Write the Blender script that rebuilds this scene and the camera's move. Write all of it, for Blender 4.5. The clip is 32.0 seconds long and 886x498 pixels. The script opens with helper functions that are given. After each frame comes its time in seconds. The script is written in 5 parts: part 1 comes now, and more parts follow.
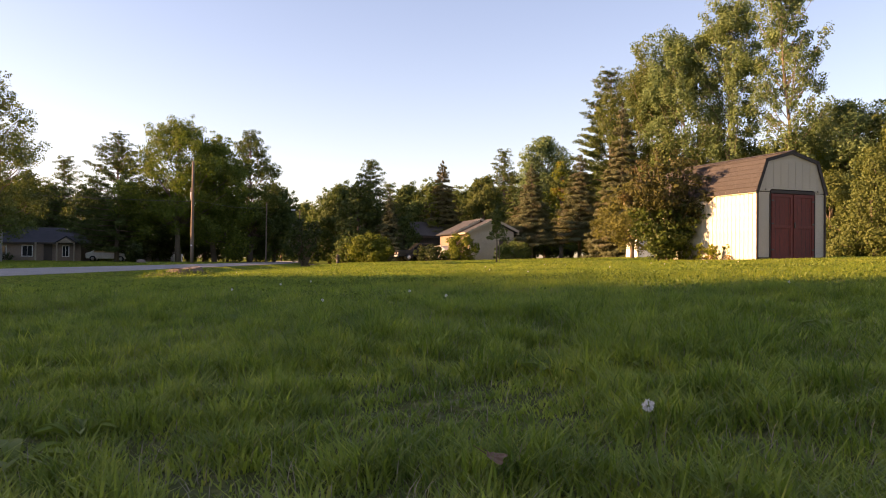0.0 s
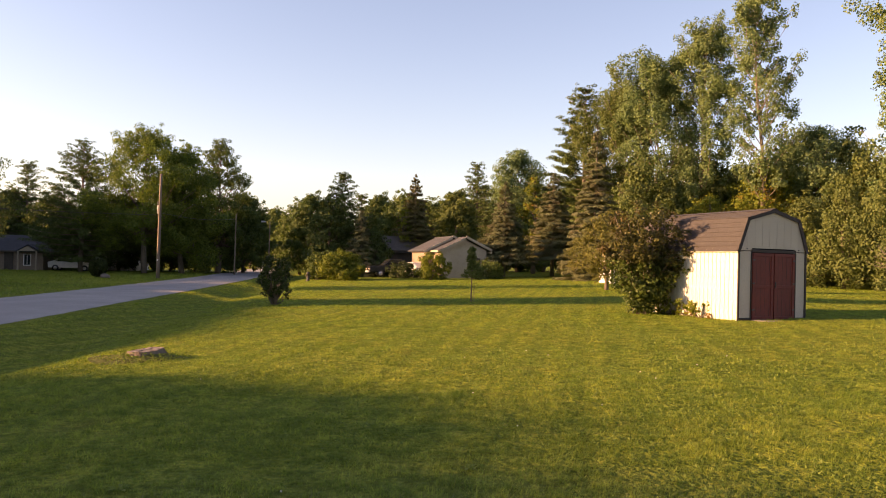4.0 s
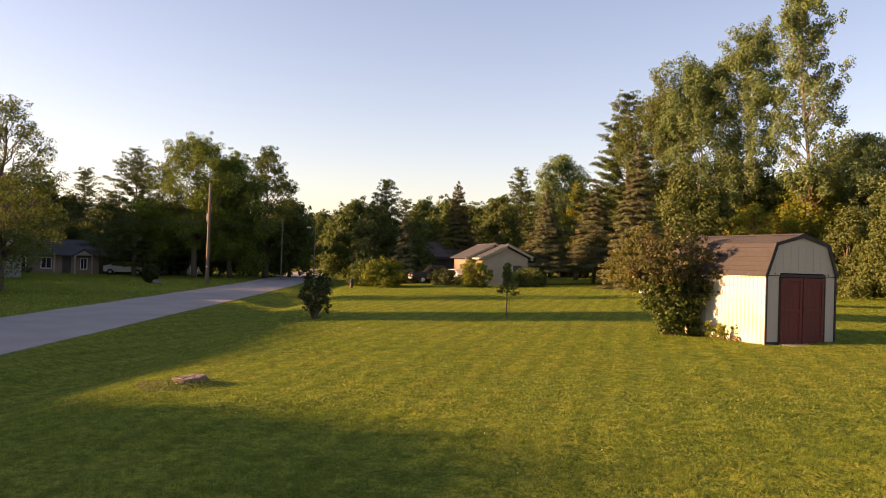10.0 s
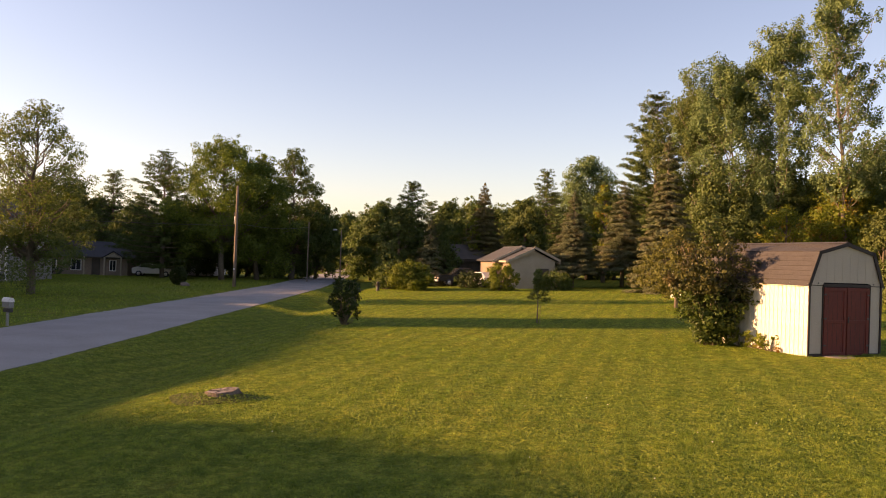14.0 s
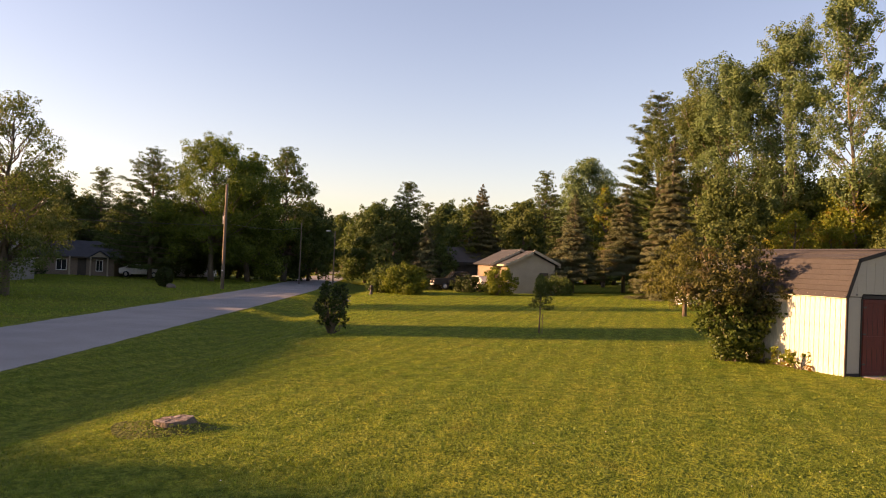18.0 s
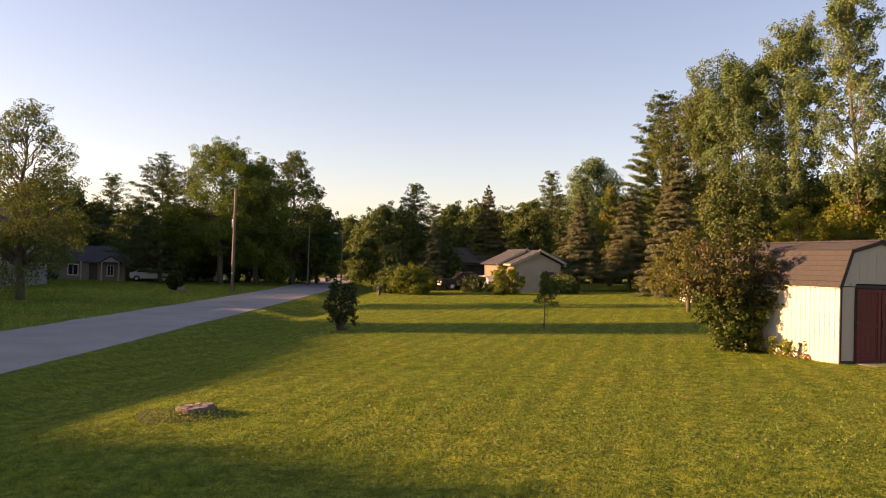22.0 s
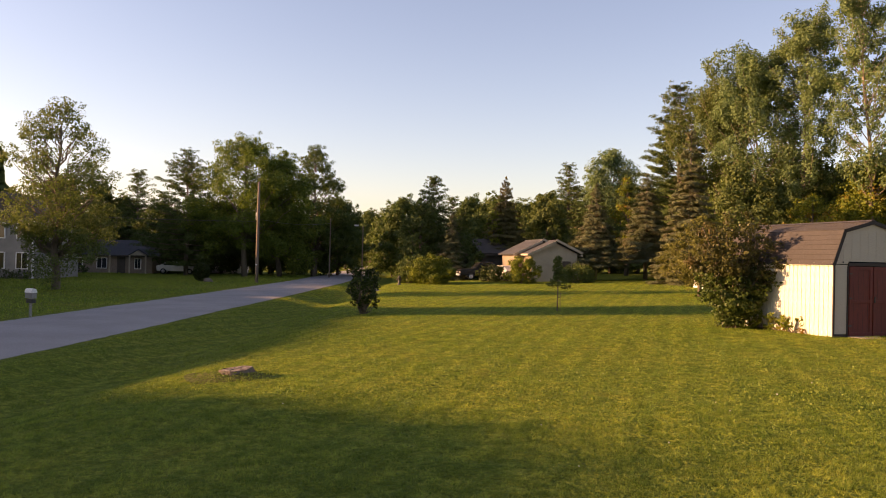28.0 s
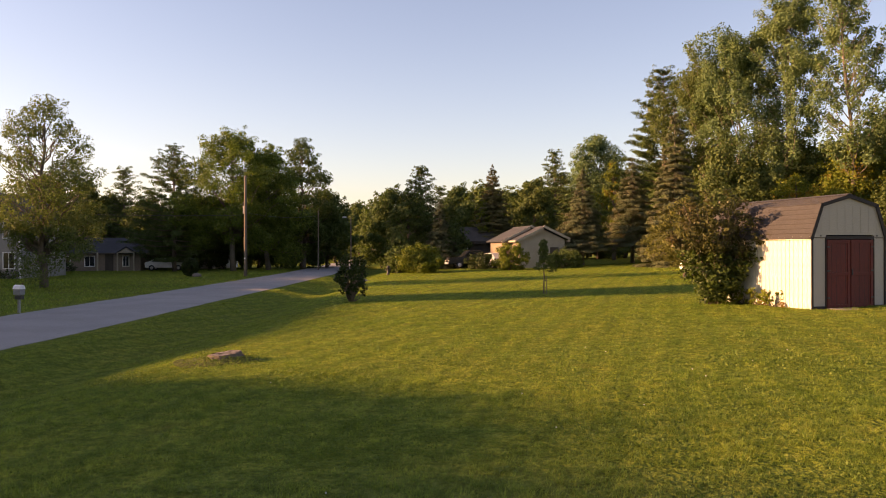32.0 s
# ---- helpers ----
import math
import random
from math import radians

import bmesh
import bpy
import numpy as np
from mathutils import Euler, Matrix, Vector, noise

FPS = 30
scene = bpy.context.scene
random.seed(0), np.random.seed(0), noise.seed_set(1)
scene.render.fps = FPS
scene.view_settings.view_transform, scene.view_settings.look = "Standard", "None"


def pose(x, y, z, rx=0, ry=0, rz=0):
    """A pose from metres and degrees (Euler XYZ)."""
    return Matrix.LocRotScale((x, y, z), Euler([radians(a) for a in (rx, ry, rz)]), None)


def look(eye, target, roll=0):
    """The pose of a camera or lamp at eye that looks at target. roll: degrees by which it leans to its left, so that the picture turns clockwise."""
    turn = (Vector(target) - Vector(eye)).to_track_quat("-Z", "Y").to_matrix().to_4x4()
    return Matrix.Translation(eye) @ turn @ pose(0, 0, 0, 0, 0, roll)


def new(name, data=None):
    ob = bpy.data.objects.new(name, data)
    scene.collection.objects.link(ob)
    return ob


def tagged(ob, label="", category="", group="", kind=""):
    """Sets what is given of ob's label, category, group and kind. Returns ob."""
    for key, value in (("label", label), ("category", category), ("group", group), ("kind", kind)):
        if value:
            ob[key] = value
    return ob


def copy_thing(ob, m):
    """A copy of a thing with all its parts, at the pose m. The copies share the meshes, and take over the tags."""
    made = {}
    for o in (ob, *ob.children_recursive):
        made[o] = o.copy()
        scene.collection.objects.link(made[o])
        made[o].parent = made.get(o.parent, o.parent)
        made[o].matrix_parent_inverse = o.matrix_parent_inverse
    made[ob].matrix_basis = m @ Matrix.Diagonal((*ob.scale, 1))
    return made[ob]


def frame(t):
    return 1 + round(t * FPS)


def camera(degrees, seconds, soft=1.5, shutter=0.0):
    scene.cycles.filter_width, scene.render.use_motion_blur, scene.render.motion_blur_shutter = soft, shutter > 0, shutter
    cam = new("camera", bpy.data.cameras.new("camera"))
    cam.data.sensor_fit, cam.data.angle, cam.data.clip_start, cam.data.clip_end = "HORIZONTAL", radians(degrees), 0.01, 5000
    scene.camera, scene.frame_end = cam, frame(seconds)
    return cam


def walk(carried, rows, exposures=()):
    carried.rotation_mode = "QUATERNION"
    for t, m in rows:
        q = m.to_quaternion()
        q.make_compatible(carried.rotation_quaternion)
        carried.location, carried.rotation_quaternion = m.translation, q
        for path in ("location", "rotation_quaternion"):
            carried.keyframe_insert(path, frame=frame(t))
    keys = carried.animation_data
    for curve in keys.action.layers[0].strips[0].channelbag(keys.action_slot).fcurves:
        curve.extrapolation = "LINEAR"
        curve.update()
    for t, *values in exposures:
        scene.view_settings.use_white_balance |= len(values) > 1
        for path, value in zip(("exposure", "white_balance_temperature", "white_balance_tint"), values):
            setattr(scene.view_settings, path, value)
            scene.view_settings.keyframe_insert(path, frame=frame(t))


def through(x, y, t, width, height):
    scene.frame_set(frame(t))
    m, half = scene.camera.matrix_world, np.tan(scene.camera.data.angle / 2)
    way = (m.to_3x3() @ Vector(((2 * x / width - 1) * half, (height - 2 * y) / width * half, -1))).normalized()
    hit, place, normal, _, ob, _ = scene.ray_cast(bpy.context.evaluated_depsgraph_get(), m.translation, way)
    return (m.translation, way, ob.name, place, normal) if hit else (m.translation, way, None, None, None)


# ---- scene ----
cam = camera(58.0, 32.0, soft=1.0)
PATH = [
    (0, (0.762, -2.36, -0.077), (0.595, -0.367, -0.05), 0.6),
    (0.5, (0.734, -2.392, -0.11), (0.569, -0.399, -0.075), 0.9),
    (1, (0.712, -2.237, -0.01), (0.553, -0.244, 0.022), 0.9),
    (1.5, (0.664, -1.836, 0.191), (0.507, 0.157, 0.214), 1.1),
    (2, (0.519, -1.565, 0.444), (0.366, 0.429, 0.464), 1.2),
    (2.5, (0.515, -1.482, 0.683), (0.38, 0.513, 0.718), 1.3),
    (3, (0.505, -1.597, 0.921), (0.393, 0.4, 0.958), 1.5),
    (3.5, (0.572, -1.672, 1.177), (0.469, 0.325, 1.211), 1.5),
    (5.5, (0.363, -1.757, 2.011), (0.305, 0.242, 2.039), 1.6),
    (6, (0.386, -1.796, 1.987), (0.338, 0.204, 2.015), 1.4),
    (6.5, (0.449, -1.783, 1.996), (0.421, 0.217, 2.025), 1.4),
    (7, (0.503, -1.869, 2.027), (0.489, 0.131, 2.055), 1.4),
    (7.5, (0.575, -1.981, 2.038), (0.564, 0.019, 2.067), 1.3),
    (8, (0.627, -2.118, 2.053), (0.607, -0.118, 2.083), 1.3),
    (8.5, (0.706, -2.253, 2.074), (0.643, -0.254, 2.104), 1.5),
    (9, (0.854, -2.423, 2.113), (0.668, -0.432, 2.142), 1.7),
    (9.5, (0.96, -2.524, 2.129), (0.756, -0.534, 2.161), 1.7),
    (10, (0.994, -2.445, 2.145), (0.785, -0.457, 2.172), 1.8),
    (10.5, (1.008, -2.207, 2.176), (0.793, -0.218, 2.2), 1.9),
    (11, (0.955, -1.906, 2.227), (0.733, 0.082, 2.251), 2.1),
    (11.5, (0.839, -1.79, 2.244), (0.606, 0.196, 2.271), 2.2),
    (12, (0.694, -1.866, 2.252), (0.455, 0.12, 2.285), 2.3),
    (12.5, (0.609, -1.961, 2.282), (0.363, 0.023, 2.312), 2.1),
    (13, (0.62, -2.09, 2.318), (0.368, -0.106, 2.348), 2.0),
    (13.5, (0.652, -2.2, 2.345), (0.392, -0.217, 2.377), 2.0),
    (14, (0.689, -2.118, 2.364), (0.421, -0.136, 2.39), 1.9),
    (14.5, (0.696, -1.803, 2.348), (0.424, 0.178, 2.378), 1.9),
    (16.5, (0.7, 0.138, 2.452), (0.429, 2.119, 2.466), 1.8),
    (17, (0.706, 0.33, 2.442), (0.438, 2.312, 2.467), 1.8),
    (17.5, (0.517, 0.31, 2.445), (0.252, 2.293, 2.471), 2.1),
    (18, (0.414, 0.245, 2.437), (0.154, 2.228, 2.469), 2.4),
    (18.5, (0.712, 0.207, 2.42), (0.45, 2.19, 2.45), 1.7),
    (19, (0.97, 0.119, 2.413), (0.706, 2.101, 2.445), 1.7),
    (19.5, (0.91, -0.082, 2.389), (0.646, 1.9, 2.419), 2.3),
    (20, (0.714, -0.277, 2.399), (0.449, 1.706, 2.42), 1.8),
    (20.5, (0.601, -0.286, 2.342), (0.334, 1.696, 2.359), 1.8),
    (21, (0.475, 0.096, 2.382), (0.209, 2.078, 2.395), 1.9),
    (21.5, (0.467, 0.125, 2.37), (0.195, 2.107, 2.397), 1.7),
    (22, (0.556, -0.45, 2.27), (0.278, 1.531, 2.307), 1.7),
    (22.5, (0.665, -0.812, 2.175), (0.38, 1.166, 2.23), 1.6),
    (23, (0.632, -0.33, 2.263), (0.34, 1.649, 2.263), 1.7),
    (23.5, (0.628, -0.101, 2.202), (0.336, 1.877, 2.22), 1.6),
    (24, (0.673, -0.102, 2.156), (0.38, 1.876, 2.179), 1.6),
    (24.5, (0.692, -0.345, 2.123), (0.393, 1.633, 2.148), 1.6),
    (25, (0.699, -0.679, 2.076), (0.396, 1.298, 2.106), 1.6),
    (25.5, (0.705, -0.935, 2.035), (0.399, 1.041, 2.059), 1.6),
    (27.5, (0.845, -1.932, 1.942), (0.522, 0.041, 1.963), 1.3),
    (28, (0.875, -1.918, 1.933), (0.549, 0.056, 1.954), 1.3),
    (28.5, (0.874, -1.775, 1.89), (0.547, 0.198, 1.912), 1.3),
    (29, (0.857, -1.537, 1.881), (0.533, 0.436, 1.897), 1.3),
    (29.5, (0.856, -1.377, 1.873), (0.536, 0.598, 1.889), 1.2),
    (30, (0.874, -1.422, 1.846), (0.56, 0.553, 1.859), 0.7),
    (30.5, (0.914, -1.55, 1.815), (0.606, 0.426, 1.817), -0.0),
    (31, (0.969, -1.77, 1.766), (0.664, 0.206, 1.77), -0.1),
    (31.5, (1.004, -1.966, 1.75), (0.702, 0.011, 1.748), -0.1),
    (32, (1.052, -2.152, 1.728), (0.752, -0.175, 1.727), -0.2),
]
walk(cam, [(t, look(eye, target, roll)) for t, eye, target, roll in PATH], exposures=[(0, 1.6, 8000, 34), (1, 1.6, 8000, 34), (3, 1.56, 8200, 34), (6, 1.48, 8300, 34), (12, 1.36, 8300, 34), (32, 1.3, 8300, 34)])

# ---- light ----
SUN_TO = Vector((-0.99, -0.14, 0.0)).normalized()
SUN_EL = radians(13.5)
world = bpy.data.worlds.new("world")
scene.world = world
world.use_nodes = True
wn = world.node_tree.nodes
sky = wn.new("ShaderNodeTexSky")
sky.sky_type, sky.sun_disc = "NISHITA", False
sky.sun_elevation, sky.sun_rotation = SUN_EL, math.atan2(SUN_TO.x, SUN_TO.y)
sky.altitude, sky.air_density, sky.dust_density, sky.ozone_density = 200, 0.95, 1.1, 1.8
wn["Background"].inputs["Strength"].default_value = 0.112
world.node_tree.links.new(sky.outputs["Color"], wn["Background"].inputs["Color"])
sun = new("sun", bpy.data.lights.new("sun", "SUN"))
sun.data.energy, sun.data.angle, sun.data.color = 5.6, radians(1.0), (1.0, 0.69, 0.37)
sun_vec = SUN_TO * math.cos(SUN_EL) + Vector((0, 0, math.sin(SUN_EL)))
sun.matrix_world = look((0, 0, 60), Vector((0, 0, 60)) - sun_vec)


# ---- materials ----
def material(name, rough=0.8):
    m = bpy.data.materials.new(name)
    m.use_nodes = True
    nt = m.node_tree
    b = nt.nodes["Principled BSDF"]
    b.inputs["Roughness"].default_value = rough
    return m, nt, b


def node(nt, kind, **sets):
    n = nt.nodes.new(kind)
    for k, v in sets.items():
        n.inputs[k.replace("_", " ")].default_value = v
    return n


def mix_colors(nt, fac, a, b, blend="MIX"):
    n = nt.nodes.new("ShaderNodeMix")
    n.data_type, n.blend_type = "RGBA", blend
    for sock, v in ((n.inputs["Factor"], fac), (n.inputs["A"], a), (n.inputs["B"], b)):
        if isinstance(v, (int, float)):
            sock.default_value = v
        elif isinstance(v, tuple):
            sock.default_value = (*v, 1)
        else:
            nt.links.new(v, sock)
    return n.outputs["Result"]


def noise_fac(nt, scale, detail=4, lo=0.35, hi=0.65, coord="Object", stretch=None):
    tc = nt.nodes.new("ShaderNodeTexCoord")
    src = tc.outputs[coord]
    if stretch:
        mp = nt.nodes.new("ShaderNodeMapping")
        mp.inputs["Scale"].default_value = stretch
        nt.links.new(src, mp.inputs["Vector"])
        src = mp.outputs["Vector"]
    n = node(nt, "ShaderNodeTexNoise", Scale=scale, Detail=detail)
    nt.links.new(src, n.inputs["Vector"])
    r = nt.nodes.new("ShaderNodeMapRange")
    r.inputs["From Min"].default_value, r.inputs["From Max"].default_value = lo, hi
    nt.links.new(n.outputs["Fac"], r.inputs["Value"])
    return r.outputs["Result"]


def bump(nt, b, height, strength=0.3, dist=0.02):
    n = node(nt, "ShaderNodeBump", Strength=strength, Distance=dist)
    nt.links.new(height, n.inputs["Height"])
    nt.links.new(n.outputs["Normal"], b.inputs["Normal"])


def grainy(name, c1, c2, scale=3.0, fine=60.0, rough=0.8, strength=0.25, dist=0.01, stretch=None):
    """A surface with large stains, fine grain and relief."""
    m, nt, b = material(name, rough)
    big = noise_fac(nt, scale, 5, 0.3, 0.7, stretch=stretch)
    small = noise_fac(nt, fine, 3, 0.3, 0.7, stretch=stretch)
    c = mix_colors(nt, big, c1, c2)
    dark = mix_colors(nt, small, (0.72, 0.72, 0.72), (1.1, 1.1, 1.1))
    nt.links.new(mix_colors(nt, 1.0, c, dark, "MULTIPLY"), b.inputs["Base Color"])
    bump(nt, b, small, strength, dist)
    return m


def leafy(name, c1, c2, through=0.35, rough=0.6, autumn=None):
    """Leaves: every leaf its own tint, every tree its own shade, light shining through."""
    m, nt, b = material(name, rough)
    b.inputs["Specular IOR Level"].default_value = 0.15
    geo = nt.nodes.new("ShaderNodeNewGeometry")
    info = nt.nodes.new("ShaderNodeObjectInfo")
    c = mix_colors(nt, geo.outputs["Random Per Island"], c1, c2)
    clump = noise_fac(nt, 0.9, 3, 0.35, 0.65)
    c = mix_colors(nt, clump, mix_colors(nt, 1.0, c, (0.75, 0.8, 0.75), "MULTIPLY"), c)
    shade = mix_colors(nt, info.outputs["Random"], (0.82, 0.86, 0.8), (1.15, 1.1, 1.0))
    c = mix_colors(nt, 1.0, c, shade, "MULTIPLY")
    if autumn:
        spot = noise_fac(nt, 0.7, 3, 0.55, 0.66)
        c = mix_colors(nt, spot, c, autumn)
    nt.links.new(c, b.inputs["Base Color"])
    t = nt.nodes.new("ShaderNodeBsdfTranslucent")
    nt.links.new(mix_colors(nt, 1.0, c, (1.3, 1.35, 0.7), "MULTIPLY"), t.inputs["Color"])
    mx = node(nt, "ShaderNodeMixShader", Fac=through * 0.8)
    nt.links.new(b.outputs[0], mx.inputs[1])
    nt.links.new(t.outputs[0], mx.inputs[2])
    nt.links.new(mx.outputs[0], nt.nodes["Material Output"].inputs["Surface"])
    return m


def grass_material(name, through):
    m, nt, b = material(name, 0.5 if through else 0.9)
    b.inputs["Specular IOR Level"].default_value = 0.25 if through else 0.03
    tc = nt.nodes.new("ShaderNodeTexCoord")
    big = noise_fac(nt, 0.16, 4, 0.35, 0.65)
    mid = noise_fac(nt, 1.3, 4, 0.35, 0.68)
    fine = noise_fac(nt, 14.0, 3, 0.3, 0.7)
    c = mix_colors(nt, big, (0.208, 0.258, 0.05), (0.258, 0.284, 0.06))
    c = mix_colors(nt, mid, c, mix_colors(nt, 1.0, c, (1.16, 1.08, 1.0), "MULTIPLY"))
    tuft = noise_fac(nt, 4.5, 4, 0.42, 0.6)
    c = mix_colors(nt, tuft, mix_colors(nt, 1.0, c, (0.6, 0.68, 0.6), "MULTIPLY"), c)
    knot = noise_fac(nt, 19.0, 4, 0.38, 0.62)
    c = mix_colors(nt, 1.0, c, mix_colors(nt, knot, (0.66, 0.74, 0.7), (1.2, 1.16, 1.1)), "MULTIPLY")
    dry = noise_fac(nt, 0.5, 5, 0.64, 0.8)
    c = mix_colors(nt, dry, c, (0.26, 0.21, 0.05))
    # mown lanes
    wave = node(nt, "ShaderNodeTexWave", Scale=0.42, Distortion=1.2, Detail=1.0)
    wave.inputs["Detail Scale"].default_value = 0.3
    mp = nt.nodes.new("ShaderNodeMapping")
    mp.inputs["Rotation"].default_value = (0, 0, radians(7))
    nt.links.new(tc.outputs["Object"], mp.inputs["Vector"])
    nt.links.new(mp.outputs["Vector"], wave.inputs["Vector"])
    lane = mix_colors(nt, wave.outputs["Fac"], (0.86, 0.9, 0.86), (1.08, 1.05, 1.0))
    c = mix_colors(nt, 1.0, c, lane, "MULTIPLY")
    if through:
        geo = nt.nodes.new("ShaderNodeNewGeometry")
        tint = nt.nodes.new("ShaderNodeValToRGB")
        tint.color_ramp.elements[0].color, tint.color_ramp.elements[1].color = (0.82, 0.93, 0.85, 1), (1.25, 1.25, 1.1, 1)
        straw = tint.color_ramp.elements.new(0.96)
        straw.color = (1.2, 1.2, 1.05, 1)
        tint.color_ramp.elements[-1].color = (1.7, 1.35, 1.5, 1)
        nt.links.new(geo.outputs["Random Per Island"], tint.inputs["Fac"])
        c = mix_colors(nt, 1.0, c, tint.outputs["Color"], "MULTIPLY")
    else:
        c = mix_colors(nt, 1.0, c, mix_colors(nt, fine, (0.5, 0.52, 0.44), (0.88, 0.86, 0.76)), "MULTIPLY")
        # takeoff spot: bare soil and thatch, darkened to hold the long grass's shade
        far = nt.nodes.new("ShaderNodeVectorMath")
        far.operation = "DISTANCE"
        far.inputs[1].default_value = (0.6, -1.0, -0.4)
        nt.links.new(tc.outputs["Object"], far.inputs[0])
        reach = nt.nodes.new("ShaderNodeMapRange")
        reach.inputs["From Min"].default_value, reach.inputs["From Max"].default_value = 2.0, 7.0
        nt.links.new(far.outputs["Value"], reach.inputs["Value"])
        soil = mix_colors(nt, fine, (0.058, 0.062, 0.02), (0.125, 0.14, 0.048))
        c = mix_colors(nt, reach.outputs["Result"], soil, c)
        bump(nt, b, fine, 0.7, 0.06)
    nt.links.new(c, b.inputs["Base Color"])
    if through:
        t = nt.nodes.new("ShaderNodeBsdfTranslucent")
        nt.links.new(mix_colors(nt, 1.0, c, (1.1, 1.25, 0.85), "MULTIPLY"), t.inputs["Color"])
        mx = node(nt, "ShaderNodeMixShader", Fac=through)
        nt.links.new(b.outputs[0], mx.inputs[1])
        nt.links.new(t.outputs[0], mx.inputs[2])
        nt.links.new(mx.outputs[0], nt.nodes["Material Output"].inputs["Surface"])
    return m


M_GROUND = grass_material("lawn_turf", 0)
M_BLADE = grass_material("grass_blade", 0.45)
M_ROAD = grainy("worn_asphalt", (0.22, 0.205, 0.2), (0.29, 0.27, 0.26), 0.5, 40, 0.9, 0.3)
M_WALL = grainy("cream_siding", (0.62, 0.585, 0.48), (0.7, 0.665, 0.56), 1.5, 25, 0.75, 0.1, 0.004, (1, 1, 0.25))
# front boards: darker than the side siding, with the front's shade in the colour
M_FRONT = grainy("dimmed_white_plywood", (0.45, 0.385, 0.31), (0.5, 0.43, 0.35), 0.8, 70, 0.8, 0.06, 0.003, (1, 1, 0.5))
M_SHINGLE = grainy("brown_shingle", (0.04, 0.035, 0.035), (0.062, 0.055, 0.054), 2.0, 45, 0.92, 0.5)
_nt = M_SHINGLE.node_tree
_link = _nt.nodes["Principled BSDF"].inputs["Base Color"].links[0]
_info = _nt.nodes.new("ShaderNodeObjectInfo")
_tone = mix_colors(_nt, _info.outputs["Random"], (0.95, 0.95, 0.96), (1.06, 1.05, 1.04))
_nt.links.new(mix_colors(_nt, 1.0, _link.from_socket, _tone, "MULTIPLY"), _nt.nodes["Principled BSDF"].inputs["Base Color"])
M_TRIM = grainy("dark_brown_trim", (0.022, 0.014, 0.012), (0.035, 0.022, 0.018), 2.0, 30, 0.7, 0.1)
M_DOOR = grainy("barn_red_paint", (0.11, 0.011, 0.005), (0.155, 0.017, 0.008), 1.4, 30, 0.65, 0.12, 0.004, (1, 1, 0.2))
M_IRON = grainy("dark_iron", (0.03, 0.03, 0.03), (0.06, 0.05, 0.045), 5, 60, 0.5)
M_BARK = grainy("grey_brown_bark", (0.10, 0.075, 0.055), (0.17, 0.135, 0.1), 4, 25, 0.95, 0.6, 0.03, (1, 1, 0.25))
M_PALEBARK = grainy("pale_bark", (0.13, 0.105, 0.075), (0.22, 0.18, 0.13), 3, 20, 0.9, 0.5, 0.02, (1, 1, 0.3))
M_POLE = grainy("weathered_pole_wood", (0.15, 0.112, 0.085), (0.22, 0.168, 0.13), 1.5, 30, 0.9, 0.4, 0.01, (1, 1, 0.1))
M_STUMPTOP = grainy("cut_wood", (0.07, 0.05, 0.042), (0.36, 0.29, 0.25), 7, 30, 0.9, 0.6)
M_STRAW = grainy("dry_grass", (0.16, 0.135, 0.08), (0.32, 0.27, 0.17), 20, 90, 0.7)
M_DRYLEAF = grainy("dry_leaf", (0.13, 0.065, 0.03), (0.2, 0.11, 0.06), 30, 120, 0.8)
M_CONCRETE = grainy("concrete", (0.16, 0.135, 0.12), (0.22, 0.19, 0.17), 2, 40, 0.9, 0.2)
M_WHITE = grainy("white_paint", (0.74, 0.73, 0.7), (0.82, 0.81, 0.78), 3, 40, 0.55, 0.05)
M_BRICK = grainy("tan_brick", (0.21, 0.16, 0.12), (0.28, 0.21, 0.16), 6, 30, 0.9, 0.3)
M_GREYSIDE = grainy("grey_siding", (0.22, 0.213, 0.2), (0.28, 0.272, 0.255), 1.5, 25, 0.7, 0.1)
M_BEIGE = grainy("beige_siding", (0.36, 0.31, 0.23), (0.44, 0.38, 0.29), 1.0, 25, 0.75, 0.1)
M_ROOFGREY = grainy("grey_shingle", (0.035, 0.036, 0.042), (0.055, 0.056, 0.064), 1.5, 30, 0.92, 0.4)
M_ROOFBROWN = grainy("weathered_brown_shingle", (0.13, 0.10, 0.085), (0.19, 0.15, 0.125), 1.5, 30, 0.92, 0.4)
M_DARKWALL = grainy("dark_brown_siding", (0.06, 0.045, 0.035), (0.09, 0.07, 0.055), 1.5, 30, 0.8, 0.2)
M_CAR = grainy("black_car_paint", (0.02, 0.02, 0.022), (0.03, 0.03, 0.032), 2, 50, 0.25, 0.02)
M_SILVER = grainy("silver_car_paint", (0.5, 0.5, 0.5), (0.58, 0.58, 0.58), 2, 50, 0.3, 0.02)
M_RUBBER = grainy("tyre_rubber", (0.02, 0.02, 0.02), (0.03, 0.03, 0.03), 5, 50, 0.85)
M_GLASS, _nt, _b = material("dark_window_glass", 0.05)
_b.inputs["Base Color"].default_value = (0.02, 0.022, 0.025, 1)
_b.inputs["Specular IOR Level"].default_value = 0.8
M_LAMP = grainy("lamp_lens", (0.5, 0.42, 0.35), (0.6, 0.5, 0.42), 5, 50, 0.3)

